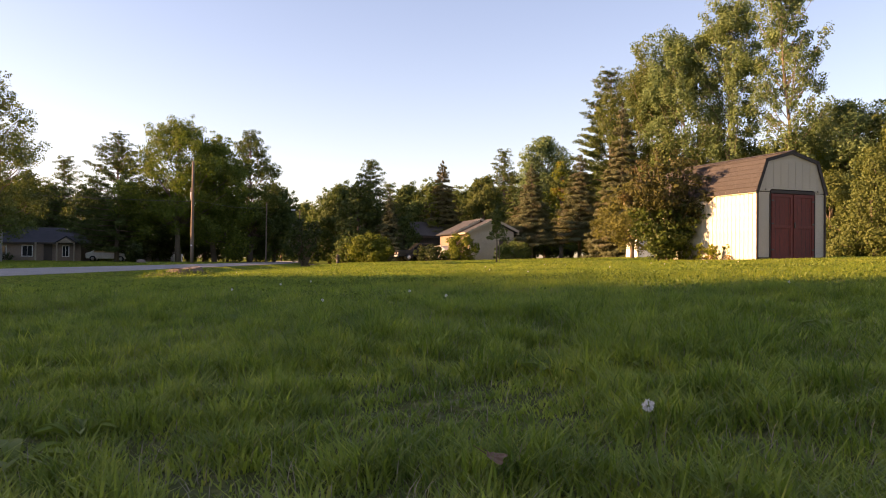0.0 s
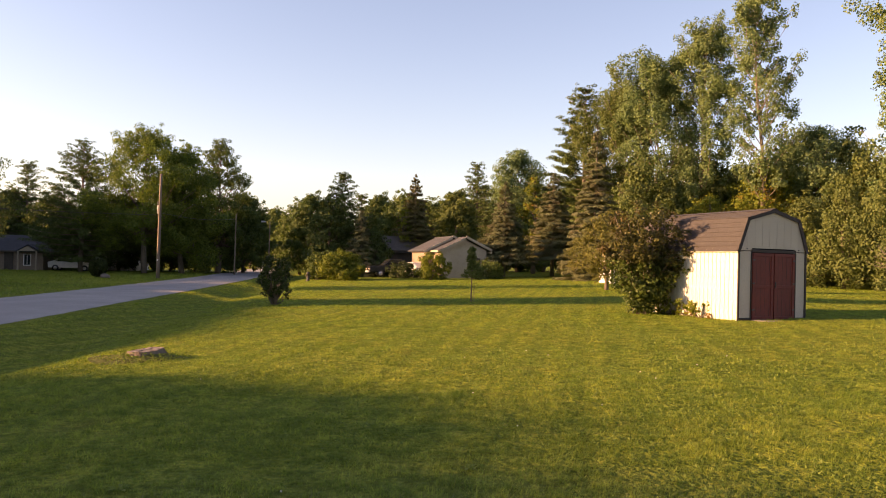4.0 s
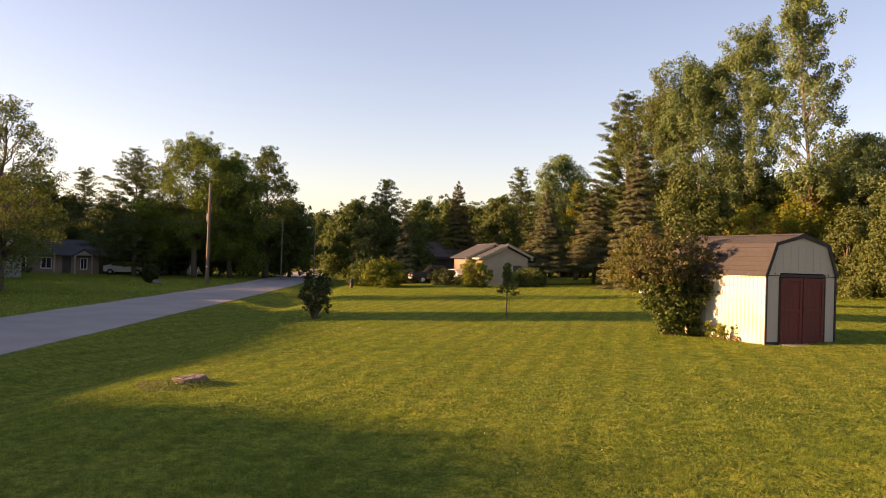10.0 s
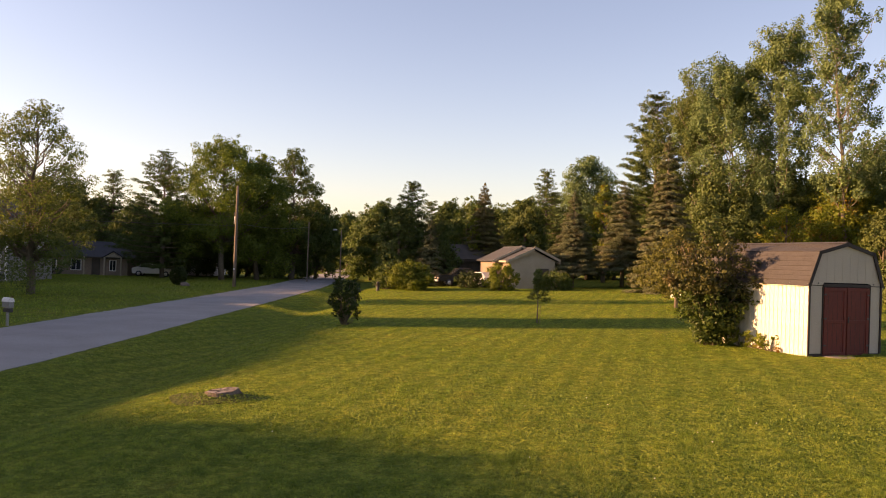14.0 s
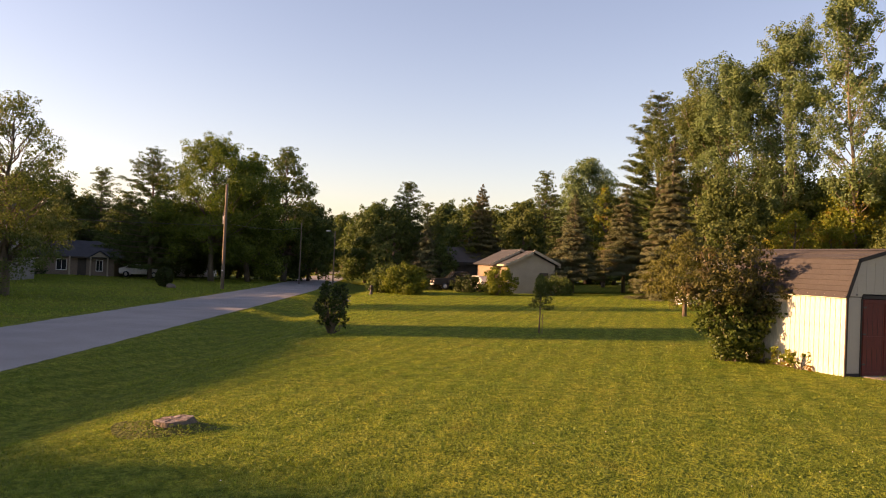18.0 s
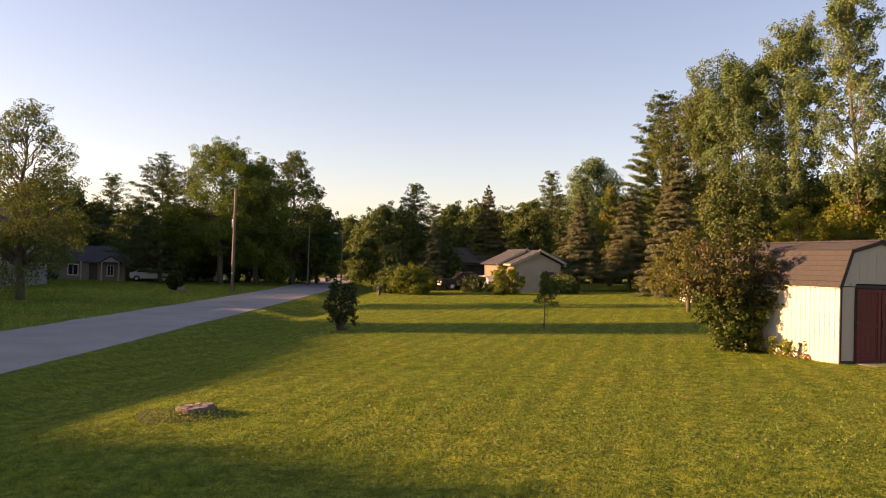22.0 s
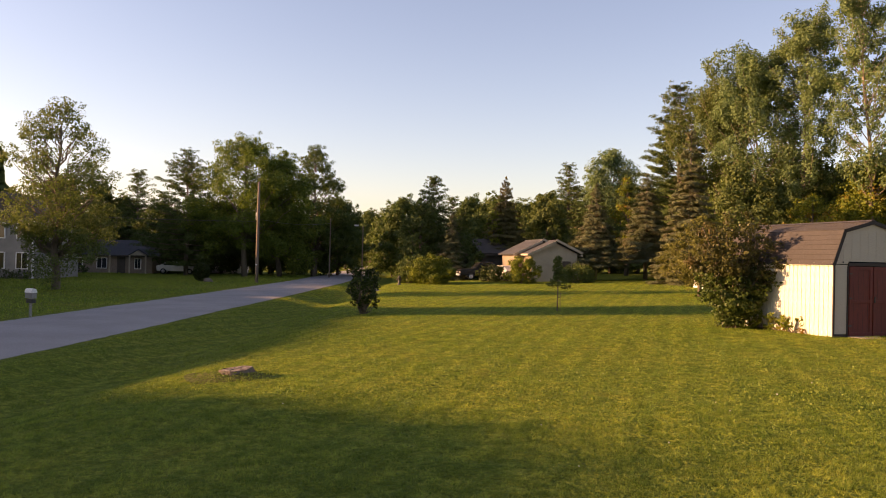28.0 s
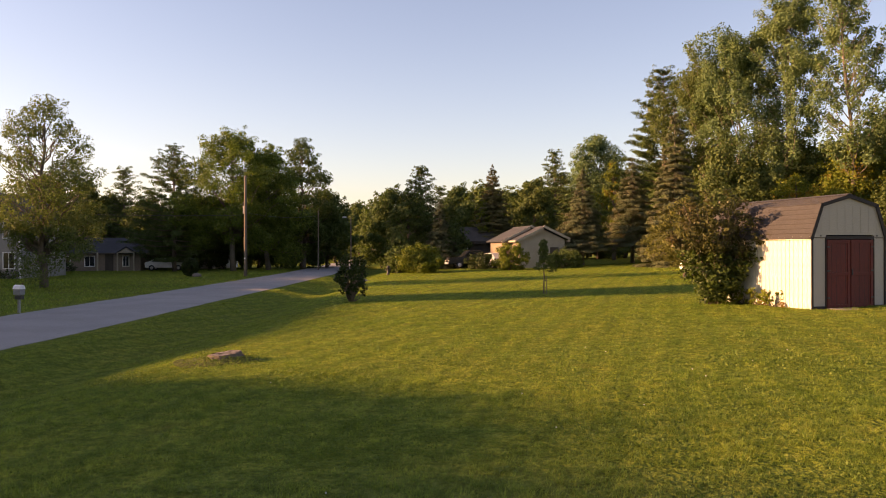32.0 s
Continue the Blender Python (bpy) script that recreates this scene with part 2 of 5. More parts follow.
L_BROAD = leafy("broad_leaf", (0.075, 0.102, 0.033), (0.14, 0.165, 0.058), 0.38)
L_HEDGE = leafy("hedge_leaf", (0.085, 0.115, 0.018), (0.18, 0.2, 0.035), 0.35)
L_DARK = leafy("dark_leaf", (0.06, 0.09, 0.027), (0.12, 0.155, 0.048), 0.32)
L_MAPLE = leafy("maple_leaf", (0.085, 0.125, 0.025), (0.19, 0.23, 0.05), 0.45)
L_POPLAR = leafy("poplar_leaf", (0.096, 0.142, 0.06), (0.178, 0.235, 0.112), 0.35)
L_YELLOW = leafy("yellow_green_leaf", (0.12, 0.15, 0.02), (0.22, 0.23, 0.04), 0.4, autumn=(0.24, 0.13, 0.03))
L_SPRUCE = leafy("blue_spruce_needle", (0.10, 0.115, 0.062), (0.16, 0.165, 0.095), 0.12, 0.8, autumn=(0.15, 0.13, 0.075))
L_RUST = leafy("rusty_spruce_needle", (0.14, 0.115, 0.048), (0.21, 0.17, 0.072), 0.1, 0.7)
L_PINE = leafy("pine_needle", (0.055, 0.085, 0.026), (0.12, 0.155, 0.05), 0.15, 0.7)
L_BUSH = leafy("bush_leaf", (0.038, 0.043, 0.015), (0.105, 0.098, 0.032), 0.28, 0.45, autumn=(0.115, 0.08, 0.032))
L_BUSHLOW = leafy("bush_leaf_green", (0.034, 0.058, 0.014), (0.085, 0.115, 0.028), 0.3, 0.45)
L_OLIVE = leafy("olive_leaf", (0.12, 0.115, 0.03), (0.2, 0.18, 0.055), 0.35)
L_SHRUB = leafy("dark_shrub_leaf", (0.028, 0.045, 0.013), (0.06, 0.08, 0.024), 0.25, 0.5)
L_BIRCH = leafy("birch_leaf", (0.07, 0.1, 0.032), (0.14, 0.168, 0.062), 0.45)
L_CLOVER = leafy("clover_leaf", (0.1, 0.15, 0.03), (0.18, 0.22, 0.05), 0.35)


# ---- building helpers ----
def mesh_from(name, verts, faces, mat, smooth=False):
    me = bpy.data.meshes.new(name)
    verts = np.asarray(verts, dtype=np.float32)
    if isinstance(faces, np.ndarray):
        n, k = faces.shape
        me.vertices.add(len(verts))
        me.vertices.foreach_set("co", verts.ravel())
        me.loops.add(n * k)
        me.loops.foreach_set("vertex_index", faces.astype(np.int32).ravel())
        me.polygons.add(n)
        me.polygons.foreach_set("loop_start", np.arange(0, n * k, k, dtype=np.int32))
        me.update(calc_edges=True)
    else:
        me.from_pydata([tuple(map(float, v)) for v in verts], [], faces)
    me.materials.append(mat)
    if smooth:
        me.polygons.foreach_set("use_smooth", np.ones(len(me.polygons), dtype=bool))
    me.update()
    return me


def part(name, data, mat, parent=None, label=""):
    """Links a bmesh or mesh as one object under a thing or a part."""
    if isinstance(data, bmesh.types.BMesh):
        me = bpy.data.meshes.new(name)
        data.to_mesh(me)
        data.free()
        me.materials.append(mat)
    else:
        me = data
    ob = new(name, me)
    if parent:
        ob.parent = parent
    if label:
        ob["label"] = label
    return ob


def thing(name, m, label, category, group="", kind=""):
    ob = new(name)
    ob.empty_display_size = 0.2
    ob.matrix_world = m
    return tagged(ob, label, category, group, kind)


def box(x0, x1, y0, y1, z0, z1, bevel=0.0, bm=None):
    bm = bm or bmesh.new()
    r = bmesh.ops.create_cube(bm, size=1)
    bmesh.ops.scale(bm, vec=(x1 - x0, y1 - y0, z1 - z0), verts=r["verts"])
    bmesh.ops.translate(bm, vec=((x0 + x1) / 2, (y0 + y1) / 2, (z0 + z1) / 2), verts=r["verts"])
    if bevel:
        es = list({e for v in r["verts"] for e in v.link_edges})
        bmesh.ops.bevel(bm, geom=es, offset=bevel, segments=1, affect="EDGES")
    return bm


def prism(profile, axis_len, at=0.0):
    """A profile in x, z pushed along y."""
    bm = bmesh.new()
    a = [bm.verts.new((x, at, z)) for x, z in profile]
    b = [bm.verts.new((x, at + axis_len, z)) for x, z in profile]
    bm.faces.new(a)
    bm.faces.new(b[::-1])
    for i in range(len(a)):
        j = (i + 1) % len(a)
        bm.faces.new((a[j], a[i], b[i], b[j]))
    bmesh.ops.recalc_face_normals(bm, faces=bm.faces)
    return bm


def slab(corners, thick):
    """A sheet through four corners with a thickness below it."""
    bm = bmesh.new()
    c = [Vector(p) for p in corners]
    n = (c[1] - c[0]).cross(c[3] - c[0]).normalized()
    top = [bm.verts.new(p) for p in c]
    low = [bm.verts.new(p - n * thick) for p in c]
    bm.faces.new(top)
    bm.faces.new(low[::-1])
    for i in range(4):
        j = (i + 1) % 4
        bm.faces.new((top[j], top[i], low[i], low[j]))
    bmesh.ops.recalc_face_normals(bm, faces=bm.faces)
    return bm


def tubes(name, paths, mat, sides=7):
    """Tapered round limbs: each path is a list of (point, radius)."""
    vs, fs = [], []
    for path in paths:
        base = len(vs)
        for i, (p, r) in enumerate(path):
            p = Vector(p)
            q = Vector(path[min(i + 1, len(path) - 1)][0])
            o = Vector(path[max(i - 1, 0)][0])
            d = (q - o).normalized() if (q - o).length > 1e-6 else Vector((0, 0, 1))
            s = d.orthogonal().normalized()
            u = d.cross(s)
            for k in range(sides):
                a = 2 * math.pi * k / sides
                vs.append(p + (s * math.cos(a) + u * math.sin(a)) * r)
        for i in range(len(path) - 1):
            for k in range(sides):
                a, b = base + i * sides + k, base + i * sides + (k + 1) % sides
                fs.append((a, b, b + sides, a + sides))
        fs.append(tuple(base + (len(path) - 1) * sides + k for k in range(sides)))
        fs.append(tuple(base + k for k in range(sides))[::-1])
    return mesh_from(name, vs, fs, mat, True)


def bent(p0, p1, r0, r1, sag=0.0, n=4, wob=0.0, rng=None):
    """A limb from p0 to p1 that tapers, sags and wanders."""
    p0, p1 = Vector(p0), Vector(p1)
    out = []
    for i in range(n + 1):
        f = i / n
        p = p0.lerp(p1, f)
        p.z += sag * math.sin(math.pi * f)
        if rng is not None and 0 < i < n:
            p += Vector(rng.normal(0, wob, 3))
        out.append((p, r0 + (r1 - r0) * f))
    return out


def leaves(name, c, size, mat, rng, along=None, slim=0.6, flat=0.0, across=None, out=None, stray=0.6):
    """Folded leaf cards at the points c; along: the way they point, else any; flat: how level they lie."""
    c = np.asarray(c, dtype=np.float64)
    n = len(c)
    a = rng.normal(size=(n, 3)) if along is None else np.asarray(along) + rng.normal(0, 0.35, (n, 3))
    a /= np.linalg.norm(a, axis=1, keepdims=True) + 1e-9
    b = rng.normal(size=(n, 3))
    b[:, 2] *= 1 - flat
    if across is not None:
        b = np.asarray(across) + rng.normal(0, 0.3, (n, 3))
    if out is not None:
        o = np.asarray(out, dtype=np.float64)
        o = o / (np.linalg.norm(o, axis=1, keepdims=True) + 1e-9) + rng.normal(0, stray, (n, 3))
        o /= np.linalg.norm(o, axis=1, keepdims=True) + 1e-9
        a -= o * (a * o).sum(1, keepdims=True)
        a /= np.linalg.norm(a, axis=1, keepdims=True) + 1e-9
        b = np.cross(o, a)
    b -= a * (a * b).sum(1, keepdims=True)
    b /= np.linalg.norm(b, axis=1, keepdims=True) + 1e-9
    nn = np.cross(a, b)
    s = (np.asarray(size) * rng.uniform(0.65, 1.35, n))[:, None]
    v = np.stack([c - a * s * 0.5, c + b * s * slim * 0.5 + nn * s * 0.12, c + a * s * 0.5, c - b * s * slim * 0.5 + nn * s * 0.12], 1)
    f = np.arange(4 * n).reshape(n, 4)
    return mesh_from(name, v.reshape(-1, 3), f, mat)


def gz(x, y):
    """The lie of the land."""
    x, y = np.asarray(x, dtype=np.float64), np.asarray(y, dtype=np.float64)
    lawn = -0.18 + 0.031 * (np.clip(x, -14, 11) - 0.2) + 0.005 * (np.clip(y, -10, 32) - 31.6) - 0.075 * np.clip((6 - y) / 8, 0, 1) + 0.0045 * np.clip(y - 32, 0, 60)
    d = x - road_edge(y)
    bed = -0.62 + 0.0 * x
    ditch = np.interp(d, [0, 0.6, 2.4, 3.4, 6.2, 7.5], [0.0, -0.03, -0.36, -0.36, 0.0, 0.0])
    rise = np.clip((d - 2.6) / 4.2, 0, 1)
    rise = rise * rise * (3 - 2 * rise)
    right = bed * (1 - rise) + lawn * rise + ditch * (1 - rise)
    left = -0.62 - 0.004 * np.clip(-d - 6, 0, 40) + 0.04 * np.sin(x * 0.21) * np.clip((-d - 8) / 10, 0, 1)
    bump_ = 0.02 * np.sin(x * 0.9 + 0.7 * np.sin(y * 0.4)) * np.sin(y * 0.7 + 1.1) * np.clip((d - 5) / 3, 0, 1)
    return np.where(d < 0, left, right + bump_)


def road_edge(y):
    """x of the near edge of the road."""
    return np.interp(y, [-400, 0, 15, 21, 32, 48, 70, 105, 180, 400], [-11.0, -11.6, -12.0, -12.85, -14.5, -16.8, -20.2, -27, -43, -100])


def g(x, y):
    return float(gz(x, y))


def spot(az, d):
    """A place d metres off at a bearing from the lawn's near end."""
    x, y = 0.8 + d * math.sin(radians(az)), -2.0 + d * math.cos(radians(az))
    return x, y, g(x, y)

# ---- ground and road ----
xs = np.unique(np.concatenate([np.linspace(-900, -60, 22), np.arange(-60, -30, 1.5), np.arange(-30, 20, 0.4), np.arange(20, 60, 1.5), np.linspace(60, 900, 22)]))
ys = np.unique(np.concatenate([np.linspace(-900, -40, 16), np.arange(-40, -4, 2.0), np.arange(-4, 40, 0.5), np.arange(40, 120, 2.0), np.linspace(120, 1500, 26)]))
X, Y = np.meshgrid(xs, ys)
Z = gz(X, Y)
nx, ny = len(xs), len(ys)
idx = np.arange(nx * ny).reshape(ny, nx)
quads = np.stack([idx[:-1, :-1], idx[:-1, 1:], idx[1:, 1:], idx[1:, :-1]], -1).reshape(-1, 4)
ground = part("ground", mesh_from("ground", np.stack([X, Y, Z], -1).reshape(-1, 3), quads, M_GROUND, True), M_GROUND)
tagged(ground, "mown green lawn sloping into a grassy roadside ditch", "lawn", kind="structure")


def strip(name, rows, mat, lift=0.025):
    """A paved strip: rows of left x, right x, y, z."""
    vs, fs = [], []
    for i, (x0, x1, y, z) in enumerate(rows):
        xm = (x0 + x1) / 2
        vs += [(x0, y, z - 0.15), (x0, y, z + lift), (xm, y, z + lift + 0.04), (x1, y, z + lift), (x1, y, z - 0.15)]
        if i:
            a = 5 * (i - 1)
            fs += [(a + k, a + k + 1, a + k + 6, a + k + 5) for k in range(4)]
    return mesh_from(name, vs, [f[::-1] for f in fs], mat, False)


rows = []
rng_road = np.random.default_rng(15)
for y in list(np.arange(-60, 120, 0.5)) + list(np.arange(120, 400, 20.0)):
    xe = float(road_edge(y))
    wear = 0.09 * noise.noise(Vector((y * 0.35, 3.1, 0))) + rng_road.normal(0, 0.022)
    rows.append((xe - 5.4 + 0.09 * noise.noise(Vector((y * 0.4, 9.7, 0))) + rng_road.normal(0, 0.022), xe + wear, float(y), -0.64))
road = part("road", strip("road", rows, M_ROAD, 0.03), M_ROAD)
tagged(road, "pale worn asphalt road running beside the lawn", "road", kind="structure")


# ---- trees ----
def crown_points(rng, clumps, radii, per, spread):
    """Leaf places in clumps, each a flattened cloud, and the way every leaf faces out of its clump."""
    out, face = [], []
    for c, r in zip(clumps, radii):
        n = max(4, int(per * r * r))
        p = rng.normal(0, 1, (n, 3))
        p /= np.linalg.norm(p, axis=1, keepdims=True)
        face.append(p.copy())
        p *= (rng.uniform(0.25, 1, (n, 1)) ** 0.5) * r
        p[:, 2] *= spread
        out.append(p + np.asarray(c))
    return np.concatenate(out), np.concatenate(face)


def outward(face, v, own=0.9, whole=0.65):
    """Faces turned out of the clump and out of the whole crown."""
    v = np.asarray(v, dtype=np.float64)
    return face * own + v / (np.linalg.norm(v, axis=1, keepdims=True) + 1e-9) * whole


def broad_tree(m, h, w, mat, label, seed, bare=0.22, lobes=26, per=90, leaf=0.3, bark=None, group="", lift=0.0, top=1.0, spread=0.75, kind_name="broadleaf_tree", wisp=1.0, taper=0.6):
    """A tapered trunk that forks into limbs, and clumps of leaves round the limbs' ends."""
    rng = np.random.default_rng(seed)
    t = thing(kind_name, m, label, "tree", group)
    trunk_r = 0.018 * h + 0.05
    split = h * (bare + 0.12)
    paths = [bent((0, 0, -0.2), (rng.normal(0, 0.02 * h), rng.normal(0, 0.02 * h), h * 0.8), trunk_r, 0.03, 0, 7, 0.012 * h, rng)]
    cl, rad = [], []
    for i in range(lobes):
        f = (i + 0.5) / lobes
        z = h * (bare + 0.06 + (0.89 - bare - 0.06) * f)
        prof = math.sin(math.pi * min(1, (f * 0.86 + 0.16)) ** 0.9) ** taper * (1 - 0.35 * f * (2 - top))
        a = i * 2.4 + rng.uniform(-0.5, 0.5)
        rr = w / 2 * prof * rng.uniform(0.45, 1.0)
        c = np.array((rr * math.cos(a), rr * math.sin(a), z + rng.normal(0, 0.03 * h)))
        r = w * rng.uniform(0.10, 0.2) * (0.75 + 0.4 * (1 - f)) * wisp
        cl.append(c), rad.append(r)
        for _ in range(7):
            off = rng.normal(0, 1, 3)
            off *= r * rng.uniform(0.6, 1.3) / np.linalg.norm(off)
            cl.append(c + off * np.array((1, 1, 0.9))), rad.append(r * rng.uniform(0.22, 0.5))
        z0 = max(split * 0.7, c[2] - rr * 0.9 - 0.4)
        paths.append(bent((0, 0, min(z0, h * 0.75)), c, trunk_r * 0.4 * (1 - 0.6 * f), 0.015, 0.0, 4, 0.02 * w, rng))
    part("trunk", tubes("trunk", paths, bark or M_BARK), M_BARK, t)
    pts, face = crown_points(rng, cl, rad, per * 2.1, spread)
    part("crown", leaves("crown", pts, leaf * 0.68, mat, rng, slim=0.75, out=outward(face, pts * (1, 1, 0.5) - (0, 0, 0.25 * h)), stray=0.5), mat, t)
    return t


def poplar_tree(m, h, w, seed, label, lean=0.0, bare=0.18, mat=None, limb=None):
    """A tall cottonwood: steep limbs, broken wispy crown."""
    rng = np.random.default_rng(seed)
    t = thing("poplar_tree", m, label, "tree", "tall poplars at the wood's edge")
    tr = 0.0062 * h + 0.04
    trunk = bent((0, 0, -0.3), (lean, 0, h * 0.93), tr, 0.03, 0, 9, 0.02 * w, rng)
    paths, cl, rad = [trunk], [], []
    n = int(h * 2.6)
    for i in range(n):
        f = (i + 0.5) / n
        z0 = h * (bare + (0.86 - bare) * f)
        base = np.array((lean * z0 / h, 0, z0))
        a = i * 2.4 + rng.uniform(-0.6, 0.6)
        ln = w * (0.55 * math.sin(math.pi * (0.25 + 0.7 * f)) + 0.06) * rng.uniform(0.5, 1.05)
        tip = base + np.array((math.cos(a) * ln, math.sin(a) * ln, ln * rng.uniform(0.8, 2.1)))
        tip[2] = min(tip[2], h * rng.uniform(0.9, 1.0))
        paths.append(bent(base, tip, tr * 0.22 * (1 - 0.7 * f) + 0.01, 0.01, -0.1, 4, 0.1, rng))
        for k in range(7):
            q = base + (tip - base) * rng.uniform(0.35, 1.06) + rng.normal(0, 0.26, 3)
            cl.append(q), rad.append(rng.uniform(0.26, 0.72) * w / 6.0)
    cl.append(np.array((lean, 0, h * 0.93))), rad.append(0.6)
    if limb:
        a, b = np.array(limb[0]), np.array(limb[1])
        paths.append(bent(a, b, 0.12, 0.02, 1.2, 6, 0.1, rng))
        for q in np.linspace(0.55, 1.05, 12):
            p = a + (b - a) * q
            cl.append(p + rng.normal(0, 0.5, 3) - (0, 0, 1.2 * q)), rad.append(rng.uniform(0.4, 0.8))
    part("trunk", tubes("trunk", paths, M_PALEBARK), M_PALEBARK, t)
    pts, face = crown_points(rng, cl, [q * 0.85 for q in rad], 300, 1.15)
    part("crown", leaves("crown", pts, 0.172, mat or L_POPLAR, rng, slim=0.85, out=outward(face, pts * (1, 1, 0.15)), stray=0.55), mat or L_POPLAR, t)
    return t


def spruce_tree(m, h, r, seed, label, mat=None, bare=0.09, group="", name="spruce_tree", dens=1.0):
    """A conical spruce: whorls of drooping boughs with hanging sprays."""
    rng = np.random.default_rng(seed)
    t = thing(name, m, label, "tree", group)
    paths = [bent((0, 0, -0.1), (0, 0, h), 0.018 * h + 0.03, 0.01, 0, 6)]
    pts, ways, sides = [], [], []
    z = h * bare
    while z < h * 0.985:
        f = (z - h * bare) / (h * (1 - bare))
        ln0 = r * (1 - f) ** 0.95 * (0.95 + 0.05 * math.sin(z * 4)) + 0.08
        k = max(6, int(14 * (1 - f) + 6))
        a0 = rng.uniform(0, 6)
        for i in range(k):
            a = a0 + 2 * math.pi * i / k + rng.normal(0, 0.12)
            ln = ln0 * rng.uniform(0.72, 1.12)
            droop = (-0.2 - 0.08 * f) * ln if f < 0.75 else 0.2 * ln
            zb = z + rng.normal(0, 0.09)
            d = np.array((math.cos(a), math.sin(a), 0.0))
            side = np.array((-d[1], d[0], 0))
            if f < 0.8:
                paths.append([((0, 0, zb + 0.1), 0.02), (tuple(d * ln * 0.9 + np.array((0, 0, zb + droop))), 0.006)])
            nn = max(12, int(dens * ln * 185))
            s = rng.uniform(0.1, 1.0, nn) ** 0.6
            p = d * (s * ln)[:, None] + side * (rng.normal(0, 0.16, nn) * ln * (1.15 - 0.75 * s))[:, None]
            p[:, 2] = zb + droop * s ** 1.3 + 0.1 * ln * s ** 3 + rng.normal(0, 0.035, nn) - rng.uniform(0, 0.22, nn) * s
            pts.append(p)
            ways.append(d * 0.85 + np.array((0, 0, -0.4)) + side * rng.normal(0, 0.5, (nn, 1)))
            sides.append(np.tile(side, (nn, 1)))
        z += h * 0.03 + 0.1
    part("trunk", tubes("trunk", paths, M_PALEBARK, 5), M_PALEBARK, t)
    part("foliage", leaves("foliage", np.concatenate(pts), 0.2 * (h / 10) ** 0.35, mat or L_SPRUCE, rng, np.concatenate(ways), 0.22, across=np.concatenate(sides)), mat or L_SPRUCE, t)
    return t


def pine_tree(m, h, r, seed, label, mat=None, bare=0.1, group="", full=1.0):
    """A white pine: open tiers of long level boughs with tufts, ragged outline."""
    rng = np.random.default_rng(seed)
    t = thing("pine_tree", m, label, "tree", group)
    paths = [bent((0, 0, -0.2), (0, 0, h), 0.016 * h + 0.05, 0.02, 0, 8, 0.04, rng)]
    cl, rad = [], []
    z = h * bare
    while z < h * 0.98:
        f = (z - h * bare) / (h * (1 - bare))
        ln0 = r * ((1 - f) ** 0.75 * min(1, 0.55 + f * 2.5) + 0.07)
        k = int(rng.integers(6, 9))
        a0 = rng.uniform(0, 6)
        for i in range(k):
            a = a0 + 2 * math.pi * i / k + rng.normal(0, 0.25)
            ln = ln0 * rng.uniform(0.55, 1.15)
            up = ln * (0.02 + 0.5 * f)
            tip = np.array((math.cos(a) * ln, math.sin(a) * ln, z + up))
            paths.append(bent((0, 0, z), tip, 0.05 * (1 - 0.6 * f) + 0.01, 0.01, -0.06 * ln, 3))
            for q in np.linspace(0.35, 1.0, max(2, int(ln * 1.8 * full))):
                cl.append(np.array((0, 0, z)) * (1 - q) + tip * q + rng.normal(0, 0.12, 3)), rad.append(rng.uniform(0.28, 0.5) * (1.2 - 0.3 * f) * (h / 16) ** 0.3)
        z += h * 0.03 + rng.uniform(0, 0.018) * h
    part("trunk", tubes("trunk", paths, M_BARK, 6), M_BARK, t)
    pts, face = crown_points(rng, cl, rad, 220, 0.42)
    part("foliage", leaves("foliage", pts, 0.25, mat or L_PINE, rng, slim=0.26, out=outward(face, pts * (1, 1, 0) + (0, 0, 1.2), 0.7, 0.7), stray=0.5), mat or L_PINE, t)
    return t


def at_spot(az, d, turn=0.0):
    x, y, z = spot(az, d)
    return pose(x, y, z, 0, 0, turn)


def top_of(el, d, az):
    return 1.9 + d * math.tan(radians(el)) - spot(az, d)[2]


def again(ob, az, d, h_old, el, turn, label=""):
    """Another tree of the same build at a bearing, its top at an elevation."""
    s = top_of(el, d, az) / h_old
    c = copy_thing(ob, at_spot(az, d, turn) @ Matrix.Diagonal((s, s, s, 1)))
    return tagged(c, label)


# trees across the road
birch = broad_tree(pose(-31.4, 43.9, g(-31.4, 43.9)), 12.7, 7.2, L_BIRCH, "airy birch with small yellow-green leaves on the far lawn", 3, bare=0.1, lobes=84, per=150, leaf=0.17, top=2.0, wisp=0.78, taper=0.32, kind_name="birch_tree")
pine_tree(at_spot(-27.1, 93), top_of(6.8, 93, -27.1), 6.2, 5, "white pine with ragged open boughs behind the far lawn")
broad_tree(at_spot(-23.2, 90), top_of(8.9, 90, -23.2), 13.5, L_MAPLE, "large leafy maple with a domed crown beyond the road", 7, bare=0.22, lobes=64, per=125, leaf=0.24, wisp=0.75, top=1.7)
broad_tree(at_spot(-20.8, 92), top_of(8.1, 92, -20.8), 8.5, L_MAPLE, "tall leafy maple crowded against its neighbours", 9, bare=0.1, lobes=40, per=125, leaf=0.28)
broad_tree(at_spot(-18.5, 97), top_of(8.2, 97, -18.5), 9.5, L_DARK, "dark ash tree with a broken crown", 16, bare=0.15, lobes=60, per=140, leaf=0.25, wisp=0.75, top=1.6)

